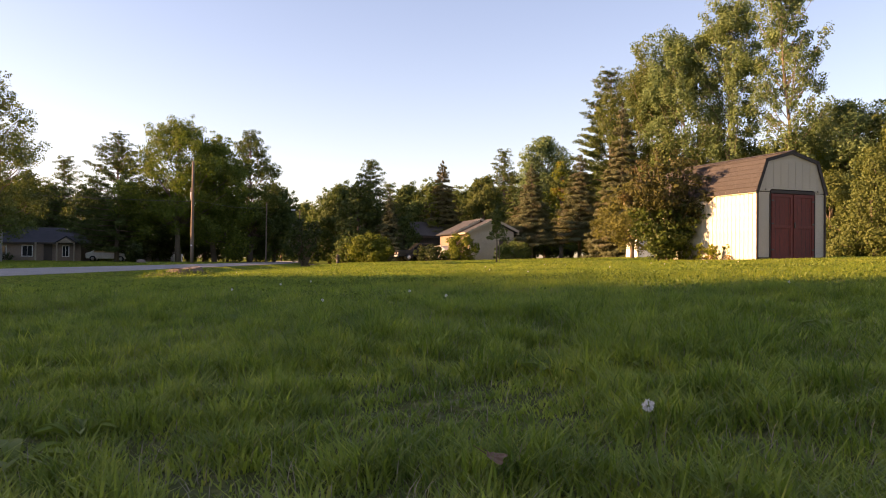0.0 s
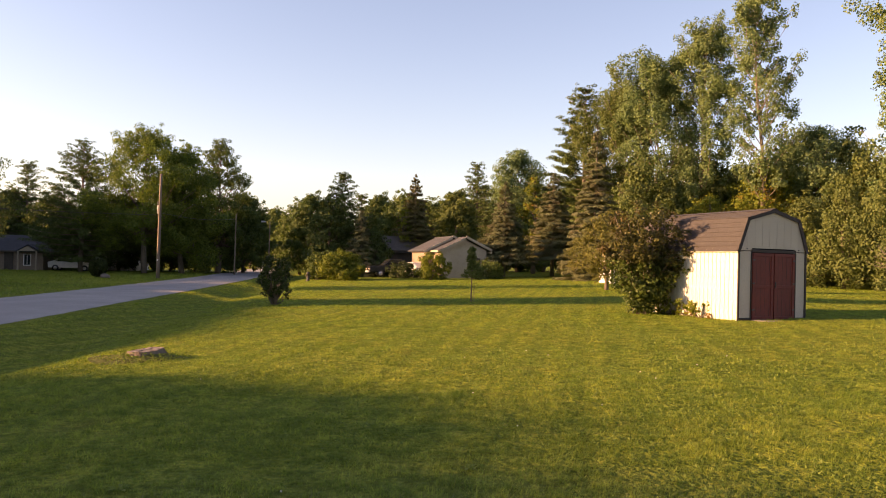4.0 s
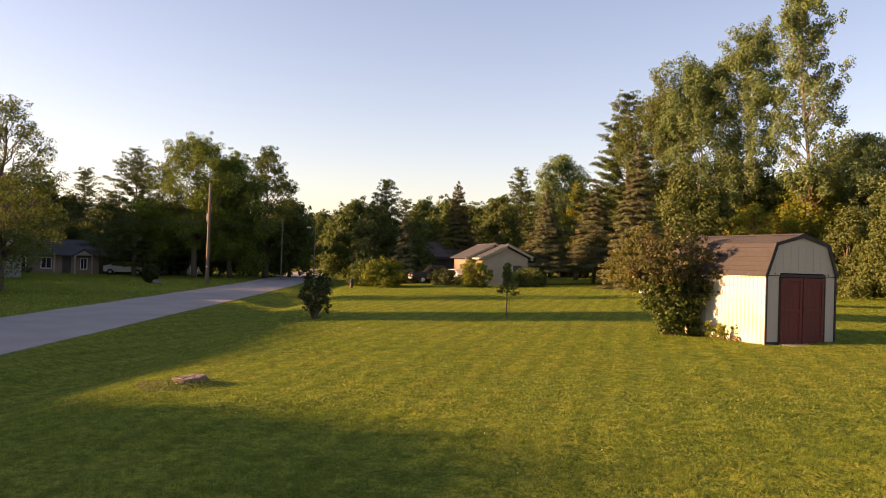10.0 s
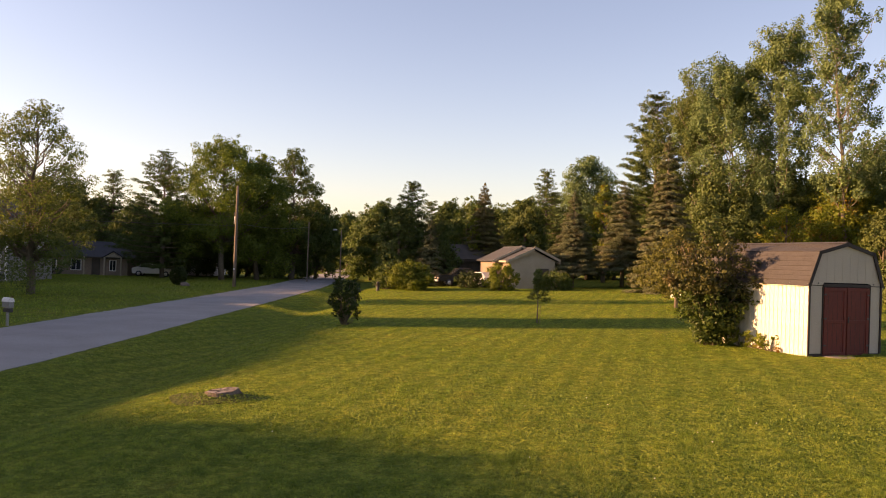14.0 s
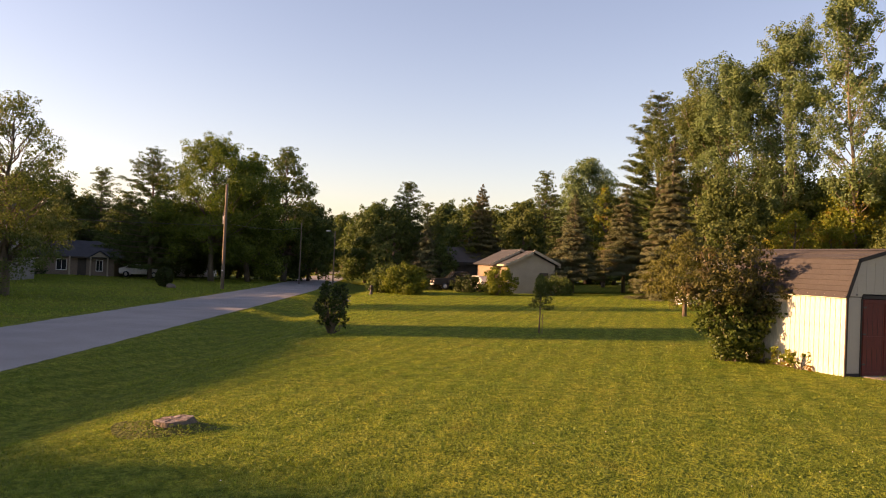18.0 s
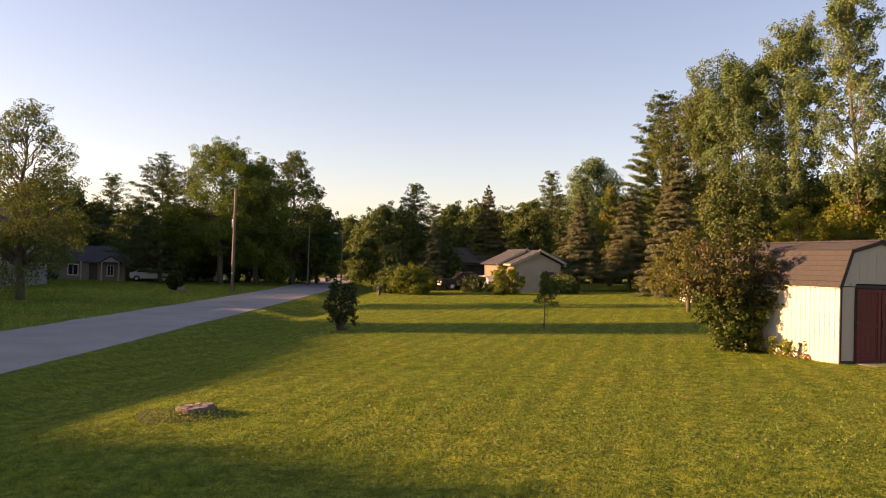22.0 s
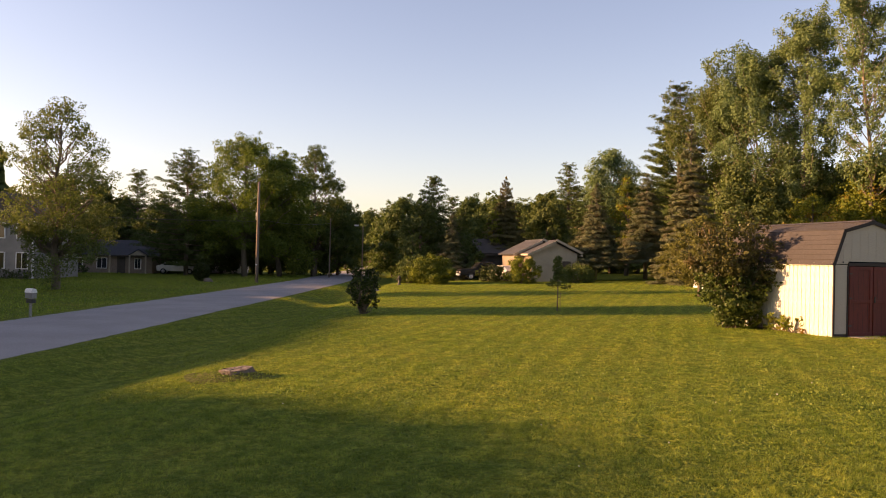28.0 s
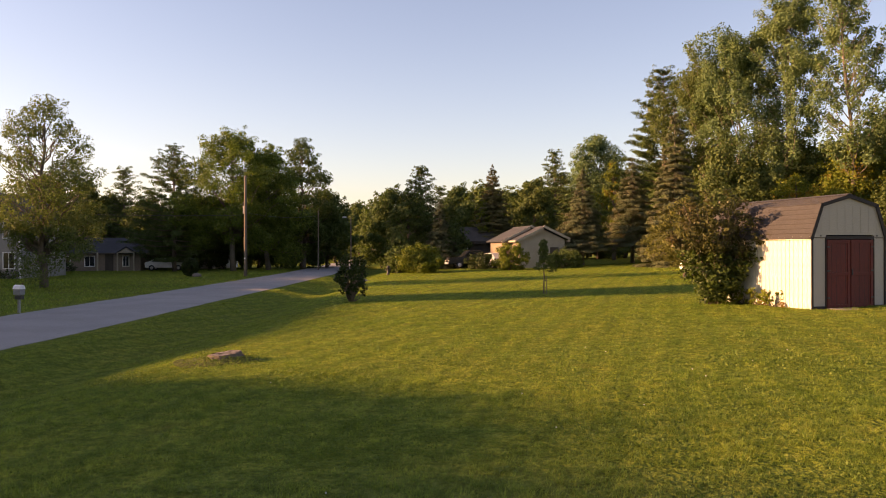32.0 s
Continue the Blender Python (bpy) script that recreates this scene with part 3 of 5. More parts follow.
H_D, H_B, H_P = 12.0, 12.0, 13.0
dark = broad_tree(at_spot(-35, 105), H_D, 9.0, L_DARK, "dark shaded broadleaf tree at the wood's edge", 21, bare=0.05, lobes=40, per=62, leaf=0.42, group="trees of the dark wood")
mixed = broad_tree(at_spot(-32.5, 112), H_B, 8.0, L_BROAD, "green broadleaf tree in the row behind the houses", 22, bare=0.05, lobes=36, per=62, leaf=0.42, group="trees of the dark wood")
wild = pine_tree(at_spot(-30.3, 110), H_P, 4.2, 23, "dark pine rising out of the wood", L_PINE, group="trees of the dark wood", full=0.8)
rng0 = np.random.default_rng(77)
for az in np.arange(-44, -27, 1.9):
    again(dark if rng0.random() < 0.6 else mixed, az + rng0.normal(0, 0.4), 104 + rng0.uniform(0, 20), 12, 4.0 + rng0.uniform(-0.8, 0.4), rng0.uniform(0, 360))
for az in np.arange(-28, -16.5, 1.6):
    again(dark, az, 98 + rng0.uniform(0, 8), 12, 3.6 + rng0.uniform(-0.6, 1.0), rng0.uniform(0, 360))
for az in np.arange(-18, -11, 0.85):
    again(dark if rng0.random() < 0.6 else mixed, az, 140 + rng0.uniform(0, 40), 12, 3.2 + rng0.uniform(-0.5, 0.5), rng0.uniform(0, 360))
# the middle wood
broad_tree(at_spot(-11.0, 84), top_of(4.6, 84, -11.0), 6.0, L_BROAD, "wide green tree spreading over the road's bend", 31, bare=0.03, lobes=36, per=80, leaf=0.36)
pine_tree(at_spot(-10.1, 88), top_of(5.7, 88, -10.1), 3.6, 32, "pine with a pointed ragged top above the bushes", full=1.3)
spruce_tree(at_spot(-4.9, 89), top_of(5.9, 89, -4.9), 3.9, 33, "rust-coloured dying spruce before the dark wood", L_RUST)
spruce_tree(at_spot(-8.7, 82), top_of(3.2, 82, -8.7), 2.6, 34, "small dark spruce in the shade")
broad_tree(at_spot(-5.7, 88), top_of(3.9, 88, -5.7), 3.0, L_YELLOW, "young yellow-green tree catching the low sun", 35, bare=0.1, lobes=20, per=80, leaf=0.32)
broad_tree(at_spot(-1.9, 94), top_of(5.4, 94, -1.9), 7.0, L_BROAD, "round-crowned maple behind the beige house", 36, bare=0.05, lobes=40, per=80, leaf=0.38)
pine_tree(at_spot(-0.5, 105), top_of(6.9, 105, -0.5), 4.0, 37, "white pine above the maples", full=1.3)
broad_tree(at_spot(2.5, 112), top_of(8.2, 112, 2.5), 13.0, L_POPLAR, "pale grey-green tree with a rounded crown", 38, bare=0.1, lobes=44, per=75, leaf=0.34)
broad_tree(at_spot(3.6, 95), top_of(6.4, 95, 3.6), 4.6, L_YELLOW, "yellow-green tree between the spruces", 39, bare=0.05, lobes=30, per=80, leaf=0.34)
# mostly dark-leaved copies: this wood's shade is put into the leaf colour
for az in np.arange(-12.5, 10, 1.15):
    again((dark, dark, wild)[int(rng0.integers(0, 3))], az + rng0.normal(0, 0.3), 104 + rng0.uniform(0, 18), 12.2, 4.6 + rng0.uniform(-0.7, 0.5) + max(0, az + 2) * 0.12, rng0.uniform(0, 360))
# spruces on the lawn's far edge
spruce_tree(pose(2.75, 73.6, g(2.75, 73.6)), 9.0, 3.0, 41, "blue spruce with a bare trunk foot on the far lawn", bare=0.2, group="spruces on the far lawn")
spruce_tree(pose(7.63, 77.6, g(7.63, 77.6)), 10.6, 3.4, 42, "greyish rusty spruce with a bare trunk foot on the far lawn", bare=0.2, group="spruces on the far lawn", dens=0.85)
pine_tree(at_spot(7.0, 92), top_of(12.2, 92, 7.0), 7.2, 43, "tall white pine with layered level boughs", full=1.9, bare=0.05)
spruce_tree(at_spot(7.8, 66), top_of(9.5, 66, 7.8), 3.3, 44, "tall grey-green spruce reaching down to the lawn", bare=0.03, group="spruces on the far lawn", dens=1.1)
broad_tree(at_spot(8.55, 46), 4.6, 3.9, L_OLIVE, "small olive-leaved tree with a short trunk on the lawn", 45, bare=0.18, lobes=34, per=330, leaf=0.14)
# the wood behind the shed
poplar_tree(at_spot(9.6, 84), top_of(12.6, 84, 9.6), 9.5, 51, "thick-crowned green poplar behind the spruce", mat=L_BROAD, bare=0.1)
poplar_tree(at_spot(11.8, 80, 40), top_of(14.8, 80, 11.8), 9.0, 52, "thick-crowned poplar with pale sunlit leaves", bare=0.1)
poplar_tree(at_spot(14.9, 79, 80), top_of(17.3, 79, 14.9), 7.6, 53, "tall poplar with a forked pale trunk")
poplar_tree(at_spot(19.3, 74, 180), top_of(20.4, 74, 19.3), 5.8, 54, "very tall poplar with a long bare trunk", lean=2.2, bare=0.22)
poplar_tree(at_spot(27.9, 62), top_of(18.6, 62, 27.9), 6.6, 55, "tall wispy poplar with drooping sprays", bare=0.2, mat=L_POPLAR, limb=((0, 0, 18.0), (-5.6, 0, 21.6)))
broad_tree(at_spot(22.0, 78), top_of(10.1, 78, 22.0), 10.5, L_POPLAR, "pale-leaved tree in the wood behind the shed", 56, bare=0.1, lobes=64, per=110, leaf=0.25, top=1.9)
thick = broad_tree(at_spot(23.6, 64), 7.5, 6.0, L_BROAD, "sunlit leafy tree at the wood's edge", 57, bare=0.0, lobes=44, per=130, leaf=0.24, group="leafy trees of the wood's edge")
thin = broad_tree(at_spot(17.6, 72), 7.0, 5.0, L_YELLOW, "yellowing understorey tree behind the shed", 58, bare=0.0, lobes=34, per=170, leaf=0.19, group="leafy trees of the wood's edge")
for az, d, el, src, h0 in ((26.4, 62, 6.2, thick, 7.5), (29.2, 60, 6.6, thick, 7.5), (32.2, 58, 6.4, thick, 7.5), (35.5, 56, 7, thick, 7.5), (25.0, 72, 7.4, thick, 7.5), (30.5, 70, 8.0, thick, 7.5), (21.2, 70, 4.6, thick, 7.5),
                           (15.4, 70, 5.2, thin, 7.0), (13.0, 74, 6.3, thick, 7.5), (10.8, 74, 7.2, thick, 7.5), (19.4, 76, 6.3, thin, 7.0), (33.5, 66, 8.5, thin, 7.0), (38.5, 52, 8, thick, 7.5), (18.7, 75, 7.4, thin, 7.0), (24.2, 77, 8.4, thick, 7.5), (20.4, 81, 8.0, thick, 7.5), (26.6, 74, 8.2, thin, 7.0), (16.5, 80, 7, thick, 7.5)):
    again(src, az, d, h0, el, az * 37 % 360)
for az in np.arange(8, 46, 2.4):
    again((dark, mixed, wild)[int(rng0.integers(0, 3))], az + rng0.normal(0, 0.4), 88 + rng0.uniform(0, 15), 12.2, 7.2 + rng0.uniform(-1.0, 0.8), rng0.uniform(0, 360))
# trees beyond the lawn's other side, which shade the lawn
SHADE_Y = [-34, -8, -4.6, -3.6, -2.9, -1.2, 0.4, 2.0, 3.6, 5.2, 6.8, 8.5, 10.5, 13, 18.3, 22, 29, 34, 37, 42, 46, 52]
SHADE_H = [16, 16, 14.2, 13.0, 12.05, 11.7, 11.75, 11.45, 10.65, 9.45, 9.1, 9.1, 9.5, 9.7, 9.6, 9.4, 9.1, 8.2, 6.9, 6.9, 7.4, 7.4]
dense = broad_tree(pose(-47, -36, g(-47, -36)), 12.0, 6.5, L_DARK, "thick leafy tree in the row across the road", 24, bare=0.0, lobes=24, per=40, leaf=1.35, group="row of trees across the road", wisp=1.15)
for r in range(3):
    for k in range(48 - 5 * r):
        y = -34 + 1.8 * k + 0.6 * r
        x = -47 - 2.8 * r
        w = 0.9 if y < -8 else 0.55
        copy_thing(dense, pose(x, y, g(x, y) - 0.1, 0, 0, k * 57 % 360) @ Matrix.Diagonal((w, w, (float(np.interp(y + 0.4 * r, SHADE_Y, SHADE_H)) + 0.7 + 0.68 * r) / 12, 1)))
for k in range(17):
    x, y = -75 - 2.5 * (k % 2), 49 + 1.9 * k
    copy_thing(dense, pose(x, y, g(x, y) - 0.1, 0, 0, k * 71 % 360) @ Matrix.Diagonal((0.75, 0.75, (14.2 + 0.6 * (k % 2)) / 12, 1)))
for k in range(5):
    x, y = -63 - 1.5 * (k % 2), 68 + 2.2 * k
    copy_thing(dense, pose(x, y, g(x, y) - 0.1, 0, 0, k * 83 % 360) @ Matrix.Diagonal((0.8, 0.8, (14.0 + 0.8 * (k % 3)) / 12, 1)))
for y, w, h in ((23.8, 0.6, 1.5), (25.2, 0.65, 1.7), (26.6, 0.6, 1.6)):
    copy_thing(dense, pose(-47, y, g(-47, y), 0, 0, y * 50) @ Matrix.Diagonal((w, w, h, 1)))
for x, y, s in ((-30, -36, 1.1), (-20, -42, 1.1)):
    copy_thing(dark, pose(x, y, g(x, y) - 0.1, 0, 0, 40) @ Matrix.Diagonal((s, s, s, 1)))
for x, y, s in ((22, -40, 1.1), (40, -30, 1.2), (48, -8, 1.2), (50, 14, 1.1), (8, -48, 1.2), (-8, -46, 1.1)):
    copy_thing(mixed, pose(x, y, g(x, y) - 0.1, 0, 0, x * 31 % 360) @ Matrix.Diagonal((s, s, s, 1)))


# ---- the shed ----
def build_shed():
    W, L, EAVE = 2.53, 4.7, 1.98
    t = thing("garden_shed", pose(7.8, 21.2, 0.0, 0, 0, 25), "cream wooden barn shed with brown gambrel roof and red double doors", "shed")
    KN, KZ, AP = 0.29, 2.93, 3.2
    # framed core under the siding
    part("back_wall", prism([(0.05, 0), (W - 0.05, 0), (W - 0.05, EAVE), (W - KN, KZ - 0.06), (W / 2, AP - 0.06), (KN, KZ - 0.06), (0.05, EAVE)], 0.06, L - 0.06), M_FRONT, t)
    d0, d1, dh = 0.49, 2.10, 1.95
    part("front_wall", prism([(0.05, 0), (d0, 0), (d0, EAVE), (0.05, EAVE)], 0.06), M_FRONT, t, "white front boards, darkened in colour for their shade")
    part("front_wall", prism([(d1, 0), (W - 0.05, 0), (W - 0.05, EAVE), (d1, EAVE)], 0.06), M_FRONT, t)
    part("gable_wall", prism([(0.05, EAVE + 0.02), (d0, EAVE + 0.02), (d0, dh + 0.12), (d1, dh + 0.12), (d1, EAVE + 0.02), (W - 0.05, EAVE + 0.02), (W - KN, KZ - 0.05), (W / 2, AP - 0.05), (KN, KZ - 0.05)], 0.06, -0.012), M_FRONT, t, "white gable boards, darkened in colour for their shade")
    for i in range(1, 9):
        x = 0.05 + i * (W - 0.1) / 9
        zt = EAVE + 0.9 if KN < x < W - KN else EAVE + 0.4
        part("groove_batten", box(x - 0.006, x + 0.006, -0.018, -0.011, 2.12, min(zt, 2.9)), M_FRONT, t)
    # vertical side boards with open joints
    n = 27
    bw = L / n
    board = box(0, 0.03, 0.006, bw - 0.008, 0.0, EAVE, 0.004)
    first = part("side_board", board, M_WALL, t, "cream vertical siding board")
    for side in (0, 1):
        for i in range(n):
            ob = first if (side == 0 and i == 0) else new("side_board", first.data)
            ob.parent = t
            ob.matrix_local = pose(0 if side == 0 else W - 0.03, i * bw, 0.0)
    part("wall_backing", box(0.02, 0.045, 0.02, L - 0.02, 0.02, EAVE), M_TRIM, t)
    part("wall_backing", box(W - 0.045, W - 0.02, 0.02, L - 0.02, 0.02, EAVE), M_TRIM, t)
    part("floor_deck", box(0.05, W - 0.05, 0.06, L - 0.06, 0.01, 0.1), M_BARK, t)
    # corner boards and trims
    for x0, x1 in ((-0.012, 0.045), (W - 0.045, W + 0.012)):
        part("corner_trim", box(x0, x1, -0.03, 0.012, -0.02, EAVE, 0.004), M_TRIM, t, "dark brown corner trim")
    part("fascia", box(-0.055, -0.025, -0.03, L + 0.1, EAVE - 0.04, EAVE + 0.06, 0.004), M_WALL, t)
    part("fascia", box(W + 0.015, W + 0.04, -0.03, L + 0.1, EAVE - 0.04, EAVE + 0.06, 0.004), M_WALL, t)
    # roof deck and shingle courses
    pl = [((-0.07, EAVE), (KN, KZ)), ((KN, KZ), (W / 2, AP)), ((W / 2, AP), (W - KN, KZ)), ((W - KN, KZ), (W + 0.05, EAVE))]
    for (xa, za), (xb, zb) in pl:
        part("roof_deck", slab([(xa, -0.03, za), (xb, -0.03, zb), (xb, L + 0.1, zb), (xa, L + 0.1, za)], 0.035), M_TRIM, t)
        part("rake_trim", slab([(xa, -0.065, za + 0.012), (xb, -0.065, zb + 0.012), (xb, -0.03, zb + 0.012), (xa, -0.03, za + 0.012)], 0.1), M_TRIM, t, "dark brown rake trim")
    rng = np.random.default_rng(4)
    for si, ((xa, za), (xb, zb)) in enumerate(pl):
        ln = math.hypot(xb - xa, zb - za)
        rows_ = max(4, round(ln / 0.14))
        if si > 1:
            xa, za, xb, zb = xb, zb, xa, za
        vs, fs, single = [], [], {}
        up = Vector((xb - xa, 0, zb - za)) / ln
        nrm = Vector((-up.z, 0, up.x))
        if nrm.z < 0:
            nrm = -nrm
        step = ln / rows_
        for r in range(rows_):
            lo = Vector((xa, 0, za)) + up * (r * step - (0.02 if r == 0 else 0.0))
            y = -0.06 - rng.uniform(0, 0.3)
            while y < L + 0.12:
                wd = 0.27 + 0.035 * int(rng.integers(0, 3))
                a0, a1 = max(y, -0.06), min(y + wd - 0.008, L + 0.13)
                if a1 - a0 > 0.04:
                    th = 0.014 + 0.004 * int(rng.integers(0, 2))
                    p = [(q.x, yy_, q.z) for q in (nrm * th, up * (step + 0.01) + nrm * 0.004) for yy_ in (0, a1 - a0)] + [(0, 0, 0), (0, a1 - a0, 0)]
                    f = [(0, 1, 3, 2), (4, 5, 1, 0)]
                    if si < 2:
                        key = (round(a1 - a0, 3), th)
                        if key not in single:
                            single[key] = mesh_from("shingle", p, f, M_SHINGLE)
                        ob = part("shingle", single[key], M_SHINGLE, t)
                        ob.matrix_local = Matrix.Translation((lo.x, a0, lo.z))
                    else:
                        b = len(vs)
                        vs += [(lo.x + q[0], a0 + q[1], lo.z + q[2]) for q in p]
                        fs += [tuple(b + k for k in q) for q in f]
                y += wd
        if vs:
            ob = part("shingles", mesh_from("shingles", vs, fs, M_SHINGLE), M_SHINGLE, t, "brown asphalt shingles in courses")
            tagged(ob, kind="stuff")
    part("ridge_cap", prism([(W / 2 - 0.14, AP - 0.01), (W / 2, AP + 0.04), (W / 2 + 0.14, AP - 0.01), (W / 2, AP + 0.015)], L + 0.19, -0.06), M_SHINGLE, t)
    # doors
    dm = (d0 + d1) / 2
    for x0, x1, hx in ((d0 + 0.01, dm - 0.006, d0), (dm + 0.006, d1 - 0.01, d1)):
        leaf = part("door", box(x0, x1, -0.022, 0.02, 0.03, dh - 0.01, 0.004), M_DOOR, t, "barn-red plank door leaf, closed")
        for q in (0.03, (dh - 0.1) / 2, dh - 0.12):
            part("rail", box(x0 + 0.01, x1 - 0.01, -0.042, -0.022, q + 0.01, q + 0.1, 0.003), M_DOOR, leaf)
        for xa in (x0 + 0.01, x1 - 0.1):
            part("stile", box(xa, xa + 0.09, -0.039, -0.022, 0.05, dh - 0.05, 0.003), M_DOOR, leaf)
        nb = 5
        for i in range(1, nb):
            xx = x0 + (x1 - x0) * i / nb
            part("plank_joint", box(xx - 0.003, xx + 0.003, -0.024, -0.021, 0.05, dh - 0.04), M_TRIM, leaf)
        for q in (0.3, 1.05, 1.72):
            xh = hx + (0.0 if hx == d0 else -0.1)
            part("hinge", box(xh, xh + 0.1, -0.05, -0.041, q, q + 0.04, 0.003), M_IRON, leaf)
    part("door_handle", box(dm + 0.03, dm + 0.06, -0.07, -0.04, 0.95, 1.12, 0.004), M_IRON, t)
    part("door_header", box(d0 - 0.02, d1 + 0.02, -0.034, 0.02, dh + 0.0, dh + 0.09, 0.004), M_TRIM, t, "dark brown door header")
    for xx in (d0 - 0.035, d1 + 0.003):
        part("door_jamb", box(xx, xx + 0.032, -0.028, 0.04, 0.0, dh, 0.003), M_TRIM, t)
    for x0, x1 in ((0.05, d0 - 0.04), (d1 + 0.04, W - 0.05)):
        part("skirt_trim", box(x0, x1, -0.02, -0.002, -0.02, 0.09, 0.003), M_TRIM, t)
    for sx in (0.3, W - 0.3):
        part("gable_bolt", box(sx - 0.02, sx + 0.02, -0.03, -0.012, 2.03, 2.07, 0.004), M_IRON, t)
    return t


shed = build_shed()
pad = thing("concrete_pad", pose(7.8, 21.2, 0.0, 0, 0, 25), "low concrete doorstep slab before the shed doors", "slab")
part("slab", box(0.45, 2.45, -0.75, -0.06, -0.12, 0.04, 0.01), M_CONCRETE, pad)


# ---- bushes near the shed ----
def bush(name, m, h, w, mat, label, seed, leaf=0.09, per=520, lobes=40, low=0.05, stems=9, group="", bark=None, shape=0.55, waist=1.0):
    """Many stems from one root, with leaf clumps all round and an uneven top."""
    rng = np.random.default_rng(seed)
    t = thing(name, m, label, "bush", group)
    paths, cl, rad = [], [], []
    for i in range(lobes):
        f = (i + 0.5) / lobes
        z = h * (low + (0.93 - low) * f)
        prof = (math.sin(math.pi * (0.15 + 0.75 * f) ** 1.0)) ** shape
        prof *= waist + (1 - waist) * min(1, f / 0.45)
        a = i * 2.4 + rng.uniform(-0.5, 0.5)
        rr = w / 2 * prof * rng.uniform(0.4, 1.0)
        c = np.array((rr * math.cos(a), rr * math.sin(a), z))
        r = w * rng.uniform(0.08, 0.15) * (0.7 + 0.3 * prof)
        cl.append(c), rad.append(r)
        for _ in range(3):
            o = rng.normal(0, 1, 3)
            cl.append(c + o / np.linalg.norm(o) * r), rad.append(r * rng.uniform(0.3, 0.6))
        if i % max(1, lobes // (stems * 3)) == 0:
            paths.append(bent((rng.normal(0, 0.04 * w), rng.normal(0, 0.04 * w), -0.05), c, 0.012 * w + 0.006, 0.006, 0.0, 4, 0.03 * w, rng))
    part("branchwork", tubes("branchwork", paths, bark or M_BARK, 5), bark or M_BARK, t)
    pts, face = crown_points(rng, cl, rad, per, 0.85)
    ok = pts[:, 2] > 0.02
    pts, face = pts[ok], face[ok]
    part("foliage", leaves("foliage", pts, leaf, mat, rng, slim=0.7, out=outward(face, pts - (0, 0, h * 0.35)), stray=0.5), mat, t)
    return t


def arching_bush(m, h, reach, label, seed):
    """Stems that arch out of one root, with level plates of leaves along them, green below and olive above."""
    rng = np.random.default_rng(seed)
    t = thing("large_bush", m, label, "bush")
    paths, low, high = [], ([], []), ([], [])
    for i in range(64):
        a = i * 2.4 + rng.uniform(-0.4, 0.4)
        f = (i + 0.5) / 64
        z = h * (0.03 + 0.91 * f)
        ln = reach * (0.22 + 0.83 * min(1.0, f / 0.5) * (1.0 - 0.55 * max(0.0, f - 0.6) / 0.4)) * rng.uniform(0.6, 1.12)
        tip = np.array((math.cos(a) * ln, math.sin(a) * ln, z + rng.normal(0, 0.1)))
        root = np.array((rng.normal(0, 0.12), rng.normal(0, 0.12), -0.05))
        paths.append(bent(root, tip, 0.026, 0.007, 0.3 * ln, 6, 0.035, rng))
        for q in np.linspace(0.45, 1.04, 7):
            p = root + (tip - root) * q + (0, 0, 0.3 * ln * math.sin(math.pi * min(q, 1)))
            p += rng.normal(0, 0.1, 3) * (1, 1, 0.6)
            if p[2] > 0.12:
                side = low if p[2] < h * (0.42 + rng.normal(0, 0.06)) else high
                side[0].append(p), side[1].append(rng.uniform(0.14, 0.3))
    part("branchwork", tubes("branchwork", paths, M_BARK, 6), M_BARK, t)
    for name, (cl, rad), mat, note in (("lower_foliage", low, L_BUSHLOW, "fresh green lower leaves"), ("upper_foliage", high, L_BUSH, "olive and reddish upper leaves")):
        pts, face = crown_points(rng, cl, rad, 950, 0.55)
        ok = pts[:, 2] > 0.03
        part(name, leaves(name, pts[ok], 0.095, mat, rng, slim=0.62, out=outward(face[ok], pts[ok] * (1, 1, 0.4) + (0, 0, 0.4)), stray=0.5), mat, t, note)
    return t


arching_bush(pose(5.72, 23.85, g(5.72, 23.85)), 3.55, 1.3, "large bush with olive and reddish leaves against the shed", 61)
for i, (x, y, s) in enumerate(((7.25, 22.55, 0.45), (7.0, 23.2, 0.5), (6.75, 23.75, 0.42), (6.5, 24.4, 0.5))):
    bush("foundation_plant", pose(x - 0.12, y - 0.05, g(x, y)), s * 1.05, s * 2.0, L_YELLOW, "low leafy plant along the shed wall", 70 + i, 0.09, 900, 14, 0.05, 5, "plants along the shed wall")
bush("roadside_shrub", pose(-7.53, 29.6, g(-7.53, 29.6)), 2.0, 1.25, L_SHRUB, "dark upright shrub with several stems at the ditch", 63, 0.1, 1500, 60, 0.16, 12, shape=0.4)


